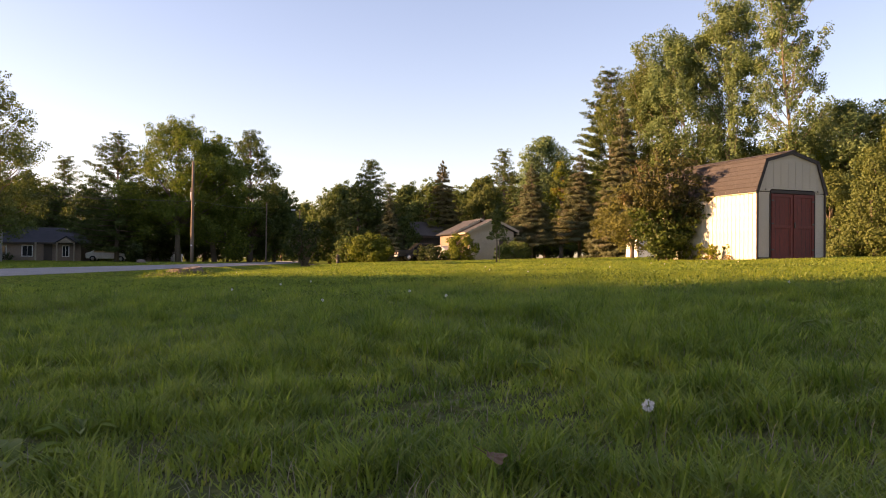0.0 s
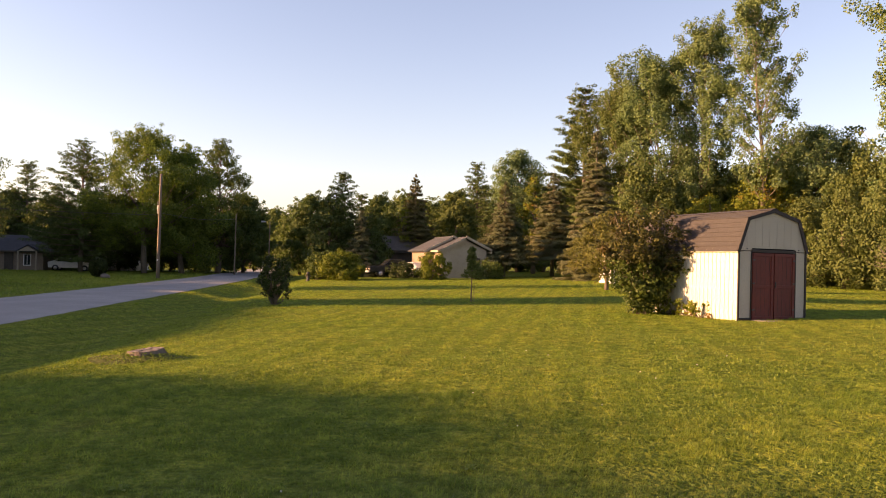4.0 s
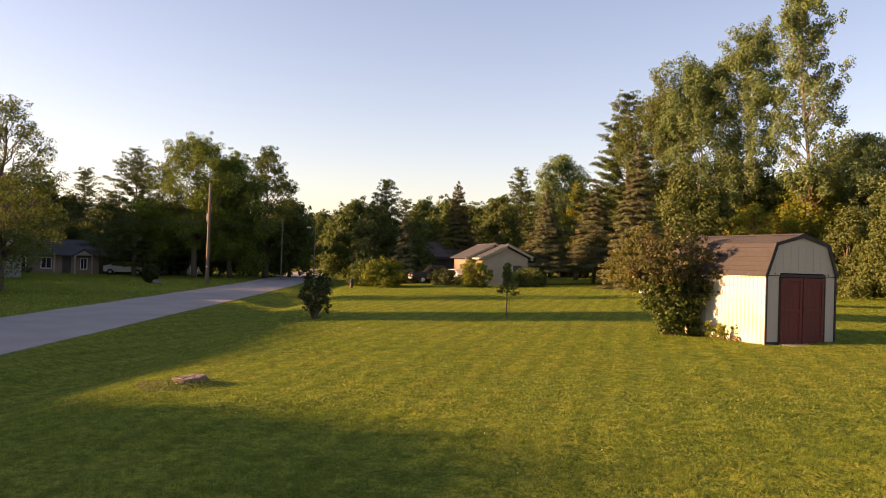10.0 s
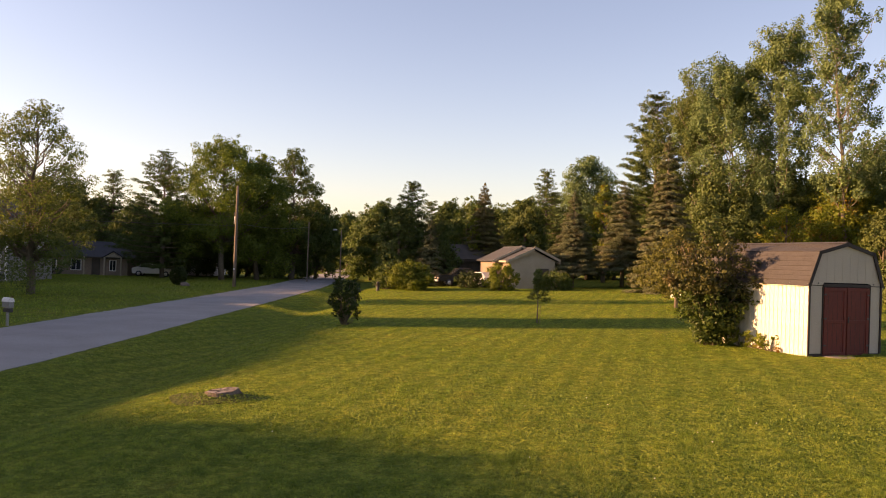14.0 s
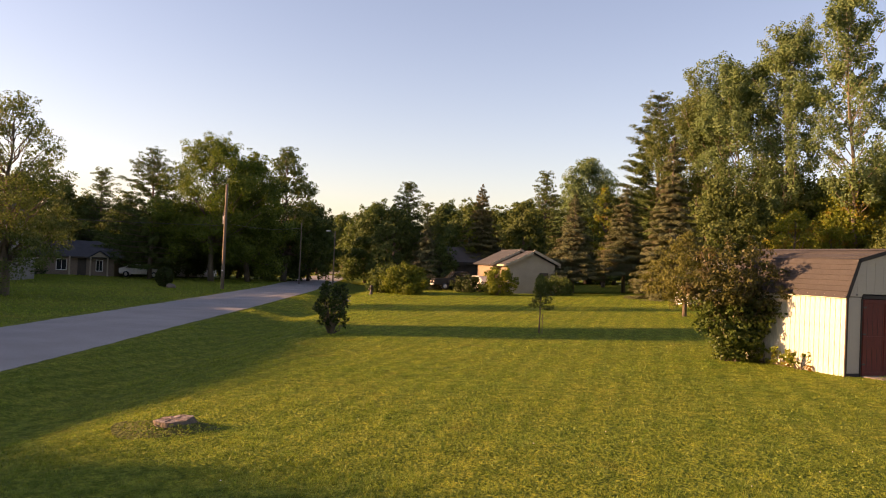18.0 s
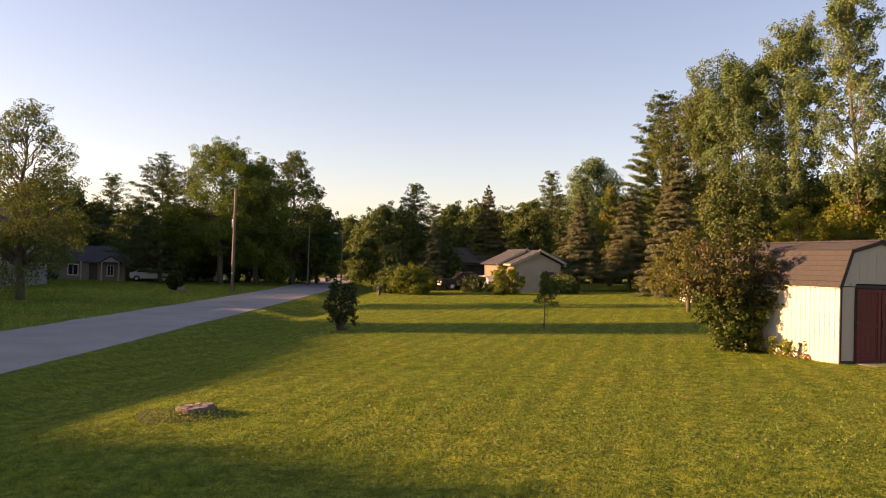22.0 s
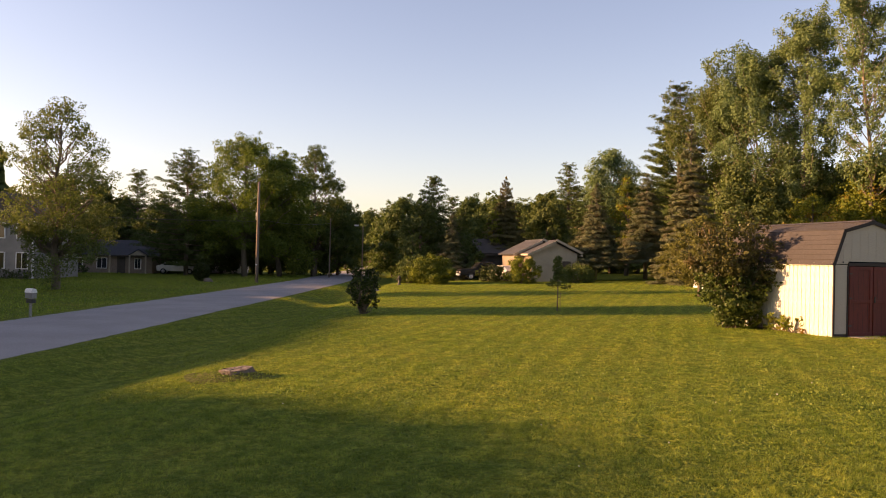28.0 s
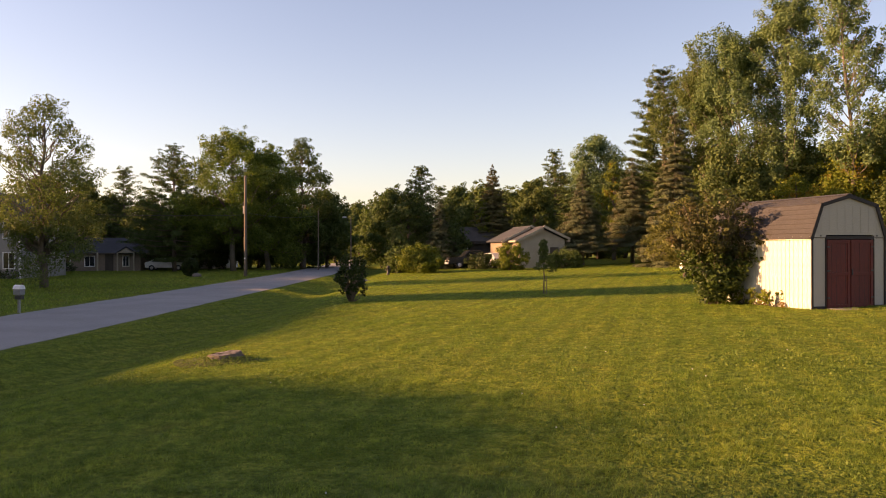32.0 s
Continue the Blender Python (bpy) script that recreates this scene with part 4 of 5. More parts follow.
def sapling():
    rng = np.random.default_rng(64)
    x, y = 0.2, 31.6
    t = thing("young_tree", pose(x, y, g(x, y)), "young staked sapling with a thin trunk on the lawn", "tree")
    paths = [bent((0, 0, -0.05), (0.02, 0, 2.3), 0.034, 0.008, 0, 6, 0.01, rng)]
    cl, rad = [], []
    for i in range(20):
        z = 0.95 + 1.3 * i / 20
        a = i * 2.4
        ln = (0.48 if i < 7 else 0.3) * rng.uniform(0.5, 1.0) * (1.15 - i / 22)
        tip = (math.cos(a) * ln, math.sin(a) * ln, z + 0.12 * ln)
        paths.append(bent((0, 0, z), tip, 0.008, 0.003, 0, 3))
        for q in (0.6, 1.0):
            cl.append(np.array(tip) * (q, q, 1)), rad.append(rng.uniform(0.09, 0.17))
    part("trunk", tubes("trunk", paths, M_BARK, 6), M_BARK, t)
    part("crown", leaves("crown", crown_points(rng, cl, rad, 2600, 0.8)[0], 0.075, L_BROAD, rng), L_BROAD, t)
    part("stake", box(0.1, 0.125, -0.012, 0.012, -0.1, 0.75), M_POLE, t, "short wooden stake")
    part("tree_tie", box(0.0, 0.11, -0.004, 0.004, 0.55, 0.57), M_RUBBER, t)


sapling()


def stump():
    rng = np.random.default_rng(8)
    x, y = -5.52, 12.6
    mound = thing("earth_mound", pose(x, y, g(x, y)), "low grassy mound round the stump", "mound")
    mv, mf = [(0, 0, 0.14)], []
    for ring in range(1, 7):
        for i in range(24):
            a, q = 2 * math.pi * i / 24, ring / 6
            mv.append((1.05 * q * math.cos(a) * (1 + 0.12 * math.sin(3 * a)), 0.85 * q * math.sin(a), 0.14 * (0.5 + 0.5 * math.cos(math.pi * q)) - 0.02 * q + rng.normal(0, 0.006)))
            b0, b1, k2 = 1 + 24 * (ring - 2), 1 + 24 * (ring - 1), (i + 1) % 24
            mf.append((0, 1 + i, 1 + k2) if ring == 1 else (b0 + i, b1 + i, b1 + k2, b0 + k2))
    part("soil", mesh_from("soil", mv, mf, M_GROUND, True), M_GROUND, mound)
    t = thing("tree_stump", pose(x, y, g(x, y) + 0.06, 2, -2, 20) @ Matrix.Diagonal((0.66, 0.66, 0.72, 1)), "low flat-cut tree stump with cracked pale top", "stump")
    n = 40
    vs, fs = [], []
    for zi, (z, k) in enumerate(((-0.1, 1.25), (0.05, 1.05), (0.13, 0.98), (0.145, 0.94))):
        for i in range(n):
            a = 2 * math.pi * i / n
            r = (0.4 + 0.05 * math.sin(3 * a + 1) + 0.03 * math.sin(7 * a) + rng.normal(0, 0.006)) * k * (1 + (0.12 * max(0, math.sin(5 * a)) if zi == 0 else 0))
            vs.append((r * math.cos(a) * 1.15, r * math.sin(a), z + 0.02 * math.sin(2 * a) + 0.025 * math.cos(a)))
            if zi:
                j = (i + 1) % n
                b = n * (zi - 1)
                fs.append((b + i, b + j, b + n + j, b + n + i))
    part("bark", mesh_from("bark", vs, fs, M_BARK, True), M_BARK, t)
    vs, fs = [(0, 0, 0.142)], []
    for ring in range(1, 9):
        for i in range(n):
            a = 2 * math.pi * i / n
            r = (0.4 + 0.05 * math.sin(3 * a + 1) + 0.03 * math.sin(7 * a)) * 0.955 * ring / 8
            vs.append((r * math.cos(a) * 1.15, r * math.sin(a), 0.143 + (0.02 * math.sin(2 * a) + 0.025 * math.cos(a)) * ring / 8 + rng.normal(0, 0.004)))
            j = (i + 1) % n
            if ring == 1:
                fs.append((0, 1 + i, 1 + j))
            else:
                b0, b1 = 1 + n * (ring - 2), 1 + n * (ring - 1)
                fs.append((b0 + i, b1 + i, b1 + j, b0 + j))
    part("cut_top", mesh_from("cut_top", vs, fs, M_STUMPTOP), M_STUMPTOP, t, "pale weathered cut wood")
    for k in range(5):
        a = k * 1.3 + 0.4
        part("crack", slab([(0.05 * math.cos(a), 0.05 * math.sin(a), 0.152), (0.34 * math.cos(a), 0.34 * math.sin(a), 0.156), (0.34 * math.cos(a + 0.03), 0.34 * math.sin(a + 0.03), 0.156), (0.05 * math.cos(a + 0.2), 0.05 * math.sin(a + 0.2), 0.152)], 0.012), M_TRIM, t)
    pts = rng.normal(0, 1, (620, 3))
    pts[:, 2] = 0
    pts /= np.linalg.norm(pts, axis=1, keepdims=True)
    pts *= 0.34 + 0.4 * rng.uniform(0, 1, (620, 1)) ** 1.6
    pts[:, 0] *= 1.15
    pts[:, 2] = rng.uniform(0.03, 0.16, 620) * np.clip(1.25 - np.hypot(pts[:, 0], pts[:, 1]), 0.3, 1)
    w = thing("weeds", pose(x, y, g(x, y)), "untrimmed weeds and clover round the stump", "weeds", kind="stuff")
    part("weed_leaves", leaves("weed_leaves", pts, 0.052, L_CLOVER, rng, slim=0.4), L_CLOVER, w)


stump()


# ---- roadside things ----
def utility_pole(x, y, h, label, lamp=False, wire_box=True, r=0.15):
    t = thing("utility_pole", pose(x, y, g(x, y)), label, "utility pole", "poles along the road")
    part("pole", tubes("pole", [bent((0, 0, -0.3), (0.02, 0, h), r, r * 0.66, 0, 5)], M_POLE, 12), M_POLE, t)
    if wire_box:
        part("transformer_bracket", box(-0.2, 0.02, -0.08, 0.08, h * 0.70, h * 0.74, 0.01), M_IRON, t)
        part("insulator", tubes("insulator", [[((-0.16, 0, h * 0.62), 0.05), ((-0.16, 0, h * 0.68), 0.06), ((-0.16, 0, h * 0.72), 0.03)]], M_WHITE, 8), M_WHITE, t, "pale insulator")
        part("ground_wire", tubes("ground_wire", [[((0.13, -0.08, 0.1), 0.008), ((0.1, -0.06, h * 0.7), 0.008)]], M_IRON, 5), M_IRON, t)
        part("pole_tag", box(-0.06, 0.06, -0.165, -0.15, 1.5, 1.62), M_WHITE, t)
    if lamp:
        part("lamp_arm", tubes("lamp_arm", [bent((0, 0, h * 0.93), (-0.6, 0, h), 0.03, 0.03, 0.1, 4)], M_IRON, 6), M_IRON, t)
        part("lamp_head", box(-0.95, -0.5, -0.14, 0.14, h - 0.06, h + 0.1, 0.04), M_SILVER, t)
    return t


utility_pole(-26.45, 64.2, 8.78, "tall weathered wooden utility pole beside the road")
utility_pole(-25.8, 83, 6.6, "thin wooden utility pole before the dark wood", wire_box=False, r=0.08)
utility_pole(-22.5, 84.5, 5.9, "street lamp pole at the bend of the road", lamp=True, wire_box=False, r=0.08)


def cable(name, a, b, sag, label, r=0.014):
    pts = bent(a, b, r, r, -sag, 14)
    ob = part(name, tubes(name, [pts], M_IRON, 5), M_IRON)
    return tagged(ob, label, "cable")


cable("overhead_cable", (-26.5, 64.2, 4.7), (-48, 38, 5.2), 0.5, "black overhead service cable sagging from the pole", 0.02)
cable("overhead_cable", (-26.4, 64.2, 4.9), (-25.8, 83, 5.4), 0.3, "black overhead cable running between the poles", 0.015)


def mailbox():
    x, y = -19.1, 25.0
    t = thing("mailbox", pose(x, y, g(x, y), 0, 0, 70) @ Matrix.Diagonal((0.82, 0.82, 1.1, 1)), "grey mailbox with a rounded white top on a post", "mailbox")
    part("post", box(-0.05, 0.05, -0.05, 0.05, -0.2, 0.62, 0.006), M_GREYSIDE, t)
    prof = [(-0.12, 0.62), (0.12, 0.62)] + [(0.12 * math.cos(math.pi * k / 8), 0.8 + 0.13 * math.sin(math.pi * k / 8)) for k in range(9)]
    part("box", prism(prof, 0.5, -0.25), M_GREYSIDE, t)
    cap = [(0.135 * math.cos(math.pi * k / 8), 0.81 + 0.145 * math.sin(math.pi * k / 8)) for k in range(9)]
    part("lid", prism(cap, 0.54, -0.27), M_WHITE, t, "pale rounded lid")
    part("newspaper_tube", box(-0.1, 0.1, -0.25, 0.2, 0.46, 0.6, 0.02), M_IRON, t)
    part("flag", box(0.125, 0.14, -0.1, -0.04, 0.78, 1.0), M_DOOR, t, "red flag")


mailbox()


def ball_shrub(x, y, r, label, name="clipped_shrub"):
    rng = np.random.default_rng(int(abs(x * 10)))
    t = thing(name, pose(x, y, g(x, y)), label, "shrub")
    part("stem", tubes("stem", [bent((0, 0, -0.05), (0, 0, r), 0.07, 0.05)], M_BARK, 6), M_BARK, t)
    p = rng.normal(0, 1, (2600, 3))
    p /= np.linalg.norm(p, axis=1, keepdims=True)
    p *= r * rng.uniform(0.8, 1.02, (2600, 1))
    p[:, 2] = p[:, 2] * 1.12 + r * 1.2
    part("foliage", leaves("foliage", p, 0.16, L_SHRUB, rng), L_SHRUB, t)


ball_shrub(-31.0, 63.0, 0.72, "dark clipped ball shrub on the far lawn")
rock = thing("boulder", pose(-30.2, 62.6, g(-30.2, 62.6)), "small grey boulder beside the clipped shrub", "rock")
bm = bmesh.new()
bmesh.ops.create_icosphere(bm, subdivisions=3, radius=0.4)
for v in bm.verts:
    v.co *= 1 + 0.22 * noise.noise(v.co * 2.2)
    v.co.z = v.co.z * 0.6 + 0.12
part("stone", bm, M_ROOFBROWN, rock)

# hedge bushes before the beige house
bush("hedge_bush", pose(-11.3, 66.0, g(-11.3, 66)), 2.35, 4.4, L_HEDGE, "broad rounded yellow-green bush in low sun", 81, 0.15, 480, 70, 0.0, 8)
bush("hedge_bush", pose(-13.6, 68.5, g(-13.6, 68.5)), 2.5, 3.0, L_DARK, "dark rounded bush beside the drive", 82, 0.16, 420, 56, 0.0, 8)
bush("hedge_bush", pose(-3.5, 66.6, g(-3.5, 66.6)), 2.25, 2.9, L_HEDGE, "rounded yellow-green bush before the beige house", 83, 0.15, 480, 60, 0.0, 8)
bush("hedge_bush", pose(1.0, 68.5, g(1, 68.5)), 1.5, 3.4, L_DARK, "low dark bushes below the beige house wall", 84, 0.15, 420, 46, 0.0, 6)
bush("hedge_bush", pose(-6.6, 72, g(-6.6, 72)), 1.3, 3.0, L_SHRUB, "low dark bush between the parked cars", 85, 0.15, 420, 40, 0.0, 6)
bare_x, bare_y = 18.4, 31.8


def bare_bush():
    rng = np.random.default_rng(91)
    t = thing("twiggy_bush", pose(bare_x, bare_y, g(bare_x, bare_y)) @ Matrix.Diagonal((1.35, 1.35, 1.22, 1)), "half-bare twiggy bush with brown stems", "bush")
    paths = []
    for i in range(70):
        a = rng.uniform(0, 6.28)
        b0 = (rng.normal(0, 0.12), rng.normal(0, 0.12), -0.03)
        k = rng.uniform(0.35, 1.05)
        p1 = (b0[0] + 0.45 * k * math.cos(a), b0[1] + 0.45 * k * math.sin(a), 1.0)
        p2 = (p1[0] + 0.75 * k * math.cos(a + rng.normal(0, 0.4)), p1[1] + 0.75 * k * math.sin(a), rng.uniform(1.4, 2.05))
        paths.append(bent(b0, p1, 0.018, 0.011, 0, 3, 0.03, rng))
        paths.append(bent(p1, p2, 0.011, 0.004, 0.05, 3, 0.03, rng))
        for _ in range(3):
            p3 = (p1[0] + rng.normal(0, 0.5), p1[1] + rng.normal(0, 0.5), rng.uniform(1.2, 2.0))
            paths.append(bent(p1, p3, 0.007, 0.003, 0.05, 3, 0.03, rng))
    part("branchwork", tubes("branchwork", paths, M_PALEBARK, 5), M_PALEBARK, t)
    p = rng.normal(0, 1, (900, 3)) * (0.4, 0.4, 0.36) + (0, 0, 0.75)
    part("foliage", leaves("foliage", p, 0.1, L_SHRUB, rng), L_SHRUB, t)


bare_bush()


def birdhouse():
    x, y = 21.05, 37.8
    z0 = g(x, y)
    t = thing("birdhouse", pose(x, y, z0, 0, 0, 20), "white birdhouse on a thin pole", "birdhouse")
    part("pole", tubes("pole", [bent((0, 0, -0.1), (0, 0, 3.55), 0.018, 0.018)], M_IRON, 8), M_IRON, t)
    part("house_box", box(-0.19, 0.19, -0.17, 0.17, 3.55, 3.95, 0.01), M_WHITE, t)
    part("roof", prism([(-0.23, 3.94), (0.23, 3.94), (0.25, 3.97), (0, 4.07), (-0.25, 3.97)], 0.44, -0.22), M_WHITE, t)
    for xx in (-0.09, 0.09):
        for zz in (3.65, 3.82):
            part("nest_hole", tubes("nest_hole", [[((xx, -0.16, zz), 0.03), ((xx, -0.173, zz), 0.03)]], M_IRON, 10), M_IRON, t)


birdhouse()


# ---- houses ----
def window(parent, x0, x1, z0, z1, y, name="window"):
    """A framed window set proud of a wall that faces -y."""
    w = part(name, box(x0, x1, y - 0.05, y + 0.02, z0, z1), M_GLASS, parent, "dark window in a white frame")
    for a in ((x0 - 0.08, x0, z0 - 0.08, z1 + 0.08), (x1, x1 + 0.08, z0 - 0.08, z1 + 0.08), (x0, x1, z0 - 0.08, z0), (x0, x1, z1, z1 + 0.08)):
        part("frame", box(a[0], a[1], y - 0.08, y + 0.02, a[2], a[3], 0.005), M_WHITE, w)
    part("mullion", box((x0 + x1) / 2 - 0.025, (x0 + x1) / 2 + 0.025, y - 0.065, y + 0.01, z0, z1), M_WHITE, w)
    return w


def gable_house(m, W, L, eave, ridge, wall, roof, label, over=0.35, trim=None):
    """Gable end faces -y."""
    t = thing("house", m, label, "house")
    part("wall", prism([(0, -0.3), (W, -0.3), (W, eave), (W / 2, ridge), (0, eave)], L), wall, t)
    k = (ridge - eave) / (W / 2)
    for xa, za, xb, zb in ((-over, eave - over * k + 0.05, W / 2, ridge + 0.05), (W + over, eave - over * k + 0.05, W / 2, ridge + 0.05)):
        r = part("roof", slab([(xa, -over, za + 0.06), (xb, -over, zb + 0.06), (xb, L + over, zb + 0.06), (xa, L + over, za + 0.06)], 0.1), roof, t)
        part("bargeboard", slab([(xa, -over - 0.06, za + 0.05), (xb, -over - 0.06, zb + 0.05), (xb, -over, zb + 0.05), (xa, -over, za + 0.05)], 0.22), trim or M_WHITE, r)
        part("gutter", box(min(xa, xa) - 0.08, xa + 0.08, -over, L + over, za - 0.12, za + 0.04), trim or M_WHITE, r)
    return t


beige = gable_house(pose(-3.0, 70.4, g(-2, 71) - 0.1, 0, 0, 18), 4.3, 8.0, 2.7, 3.72, M_BRICK, M_ROOFGREY, "beige single-storey house with a brown gable roof", trim=M_BEIGE)
part("gable_siding", prism([(0.02, 0), (4.28, 0), (4.28, 2.66), (2.15, 3.6), (0.02, 2.66)], 0.03, -0.035), M_BEIGE, beige, "tan siding on the gable")
part("door", box(2.9, 3.7, -0.06, 0.02, 0.0, 2.0), M_DARKWALL, beige, "dark side door")
part("rear_wing", prism([(-0.7, -0.3), (4.0, -0.3), (4.0, 2.72), (1.65, 3.8), (-0.7, 2.72)], 6.0, 2.6), M_BRICK, beige)
for xa, za, xb, zb in ((-1.1, 2.6, 1.65, 3.95), (4.4, 2.6, 1.65, 3.95)):
    part("rear_roof", slab([(xa, 2.3, za), (xb, 2.3, zb), (xb, 8.9, zb), (xa, 8.9, za)], 0.1), M_ROOFGREY, beige)
    part("bargeboard", slab([(xa, 2.24, za - 0.01), (xb, 2.24, zb - 0.01), (xb, 2.3, zb - 0.01), (xa, 2.3, za - 0.01)], 0.2), M_BEIGE, beige)
white_shed = gable_house(pose(9.5, 53.4, g(9.5, 53.4), 0, 0, 6), 3.6, 3.2, 1.95, 2.75, M_WHITE, M_GREYSIDE, "small white outbuilding behind the shed", 0.2)
part("corner_board", box(-0.02, 0.08, -0.03, 0.05, 0, 1.95), M_GREYSIDE, white_shed)
part("door", box(0.5, 1.35, -0.04, 0.02, 0.05, 1.85), M_WHITE, white_shed, "white side door")
broad_tree(pose(-10.2, 80.0, g(-10.2, 80.0)), 4.6, 4.6, L_DARK, "low dark tree in the shade before the brown house", 46, bare=0.0, lobes=34, per=110, leaf=0.3)
# wall, roof and trim share one dark brown, darkened for the wood's shade
cabin = gable_house(pose(-11.6, 87, g(-12, 86), 0, 0, -60), 5.5, 6.0, 2.8, 4.2, M_DARKWALL, M_DARKWALL, "dark brown house in the shade of the wood", trim=M_DARKWALL)
window(cabin, 2.2, 2.9, 1.2, 2.6, 0.0)
window(cabin, 4.2, 4.9, 1.2, 2.6, 0.0)


def hip_house():
    x, y = -57.0, 80.0
    t = thing("house", pose(x, y, g(x, y), 0, 0, 12), "single-storey tan brick house with a grey hipped roof", "house")
    W, D, E, R = 10.8, 8.0, 2.05, 3.85
    part("wall", box(0, W, 0, D, -0.4, E), M_BRICK, t)
    o = 0.45
    a, b, c, d = (-o, -o, E), (W + o, -o, E), (W + o, D + o, E), (-o, D + o, E)
    r0, r1 = (3.0, D / 2, R), (W - 3.2, D / 2, R)
    bm = bmesh.new()
    v = [bm.verts.new(p) for p in (a, b, c, d, r0, r1)]
    for f in ((0, 1, 5, 4), (1, 2, 5), (2, 3, 4, 5), (3, 0, 4), (3, 2, 1, 0)):
        bm.faces.new([v[i] for i in f])
    bmesh.ops.recalc_face_normals(bm, faces=bm.faces)
    roof = part("roof", bm, M_ROOFGREY, t)
    for q in ((-o - 0.04, W + o + 0.04, -o - 0.06, -o, E - 0.12, E + 0.05), (W + o, W + o + 0.06, -o, D + o, E - 0.12, E + 0.05)):
        part("gutter", box(*q), M_DARKWALL, roof)
    part("porch_gable", prism([(8.5, E + 0.03), (10.3, E + 0.03), (9.4, E + 0.6)], 1.2, -0.75), M_BEIGE, t, "pale tan porch gable")
    for q in (((8.3, E + 0.0), (9.4, E + 0.68)), ((10.5, E + 0.0), (9.4, E + 0.68))):
        part("porch_roof", slab([(q[0][0], -0.85, q[0][1] + 0.05), (q[1][0], -0.85, q[1][1] + 0.05), (q[1][0], 1.4, q[1][1] + 0.05), (q[0][0], 1.4, q[0][1] + 0.05)], 0.08), M_ROOFGREY, t)
    for px in (6.3, 8.5, 10.3):
        part("porch_post", box(px - 0.07, px + 0.07, -0.8, -0.66, 0, E + 0.05), M_BEIGE, t)
    window(t, 4.7, 5.7, 0.6, 1.7, 0)
    window(t, 1.8, 3.0, 0.6, 1.7, 0)
    window(t, 8.9, 9.5, 0.6, 1.7, 0)
    part("door", box(6.9, 7.8, -0.05, 0.02, 0.0, 1.95), M_DARKWALL, t, "dark front door")
    for i, bx in enumerate((-0.5, 0.9, 2.4, 3.8)):
        bush("foundation_shrub", pose(x + bx, y - 1.5 + 0.2 * bx, g(x, y)), 0.9, 1.7, L_SHRUB, "dark low shrub along the brick house", 100 + i, 0.16, 250, 18, 0, 5, "shrubs along the brick house")


hip_house()


def two_storey():
    x, y = -55.5, 58.0
    t = thing("house", pose(x, y, g(x, y), 0, 0, 8), "two-storey grey sided house with white window frames", "house")
    W, D, E = 11.0, 8.0, 5.2
    part("wall", box(0, W, 0, D, -0.4, E), M_GREYSIDE, t)
    for i in range(1, 22):
        part("siding_lap", box(-0.012, W + 0.012, -0.022, 0.0, i * 0.235 - 0.02, i * 0.235), M_GREYSIDE, t)
    bm = prism([(-0.4, E), (W + 0.4, E), (W - 2.5, E + 2.2), (2.5, E + 2.2)], D + 0.8, -0.4)
    part("roof", bm, M_ROOFGREY, t)
    for wx in (7.6, 9.6, 2.0):
        window(t, wx, wx + 0.9, 0.9, 2.2, 0)
        window(t, wx, wx + 0.9, 3.5, 4.7, 0)
    part("downpipe", box(W - 0.08, W + 0.02, -0.1, 0, 0, E), M_WHITE, t)
    part("corner_board", box(W - 0.12, W + 0.02, -0.04, 0.1, 0, E), M_WHITE, t)
    gar = thing("garage", pose(x + W - 9.2, y + 8.6, g(x, y), 0, 0, 8), "attached grey garage with a gable roof", "garage")
    part("wall", prism([(0, -0.3), (4.6, -0.3), (4.6, 2.4), (2.3, 3.8), (0, 2.4)], 6.0), M_GREYSIDE, gar)
    for xa, xb in ((-0.3, 2.3), (4.9, 2.3)):
        part("roof", slab([(xa, -0.3, 2.3), (xb, -0.3, 3.9), (xb, 6.3, 3.9), (xa, 6.3, 2.3)], 0.1), M_ROOFGREY, gar)
        part("bargeboard", slab([(xa, -0.36, 2.28), (xb, -0.36, 3.88), (xb, -0.3, 3.88), (xa, -0.3, 2.28)], 0.2), M_WHITE, gar)
    part("garage_door", box(0.8, 3.8, -0.04, 0.02, 0, 2.1), M_DARKWALL, gar, "dark open garage doorway")
    for i, bx in enumerate((6.0, 7.6, 9.2, 10.6)):
        bush("foundation_shrub", pose(x + bx, y - 0.9 + 0.14 * bx, g(x, y)), 0.8, 1.5, L_SHRUB, "dark low shrub along the grey house", 110 + i, 0.15, 260, 16, 0, 5, "shrubs along the grey house")


two_storey()


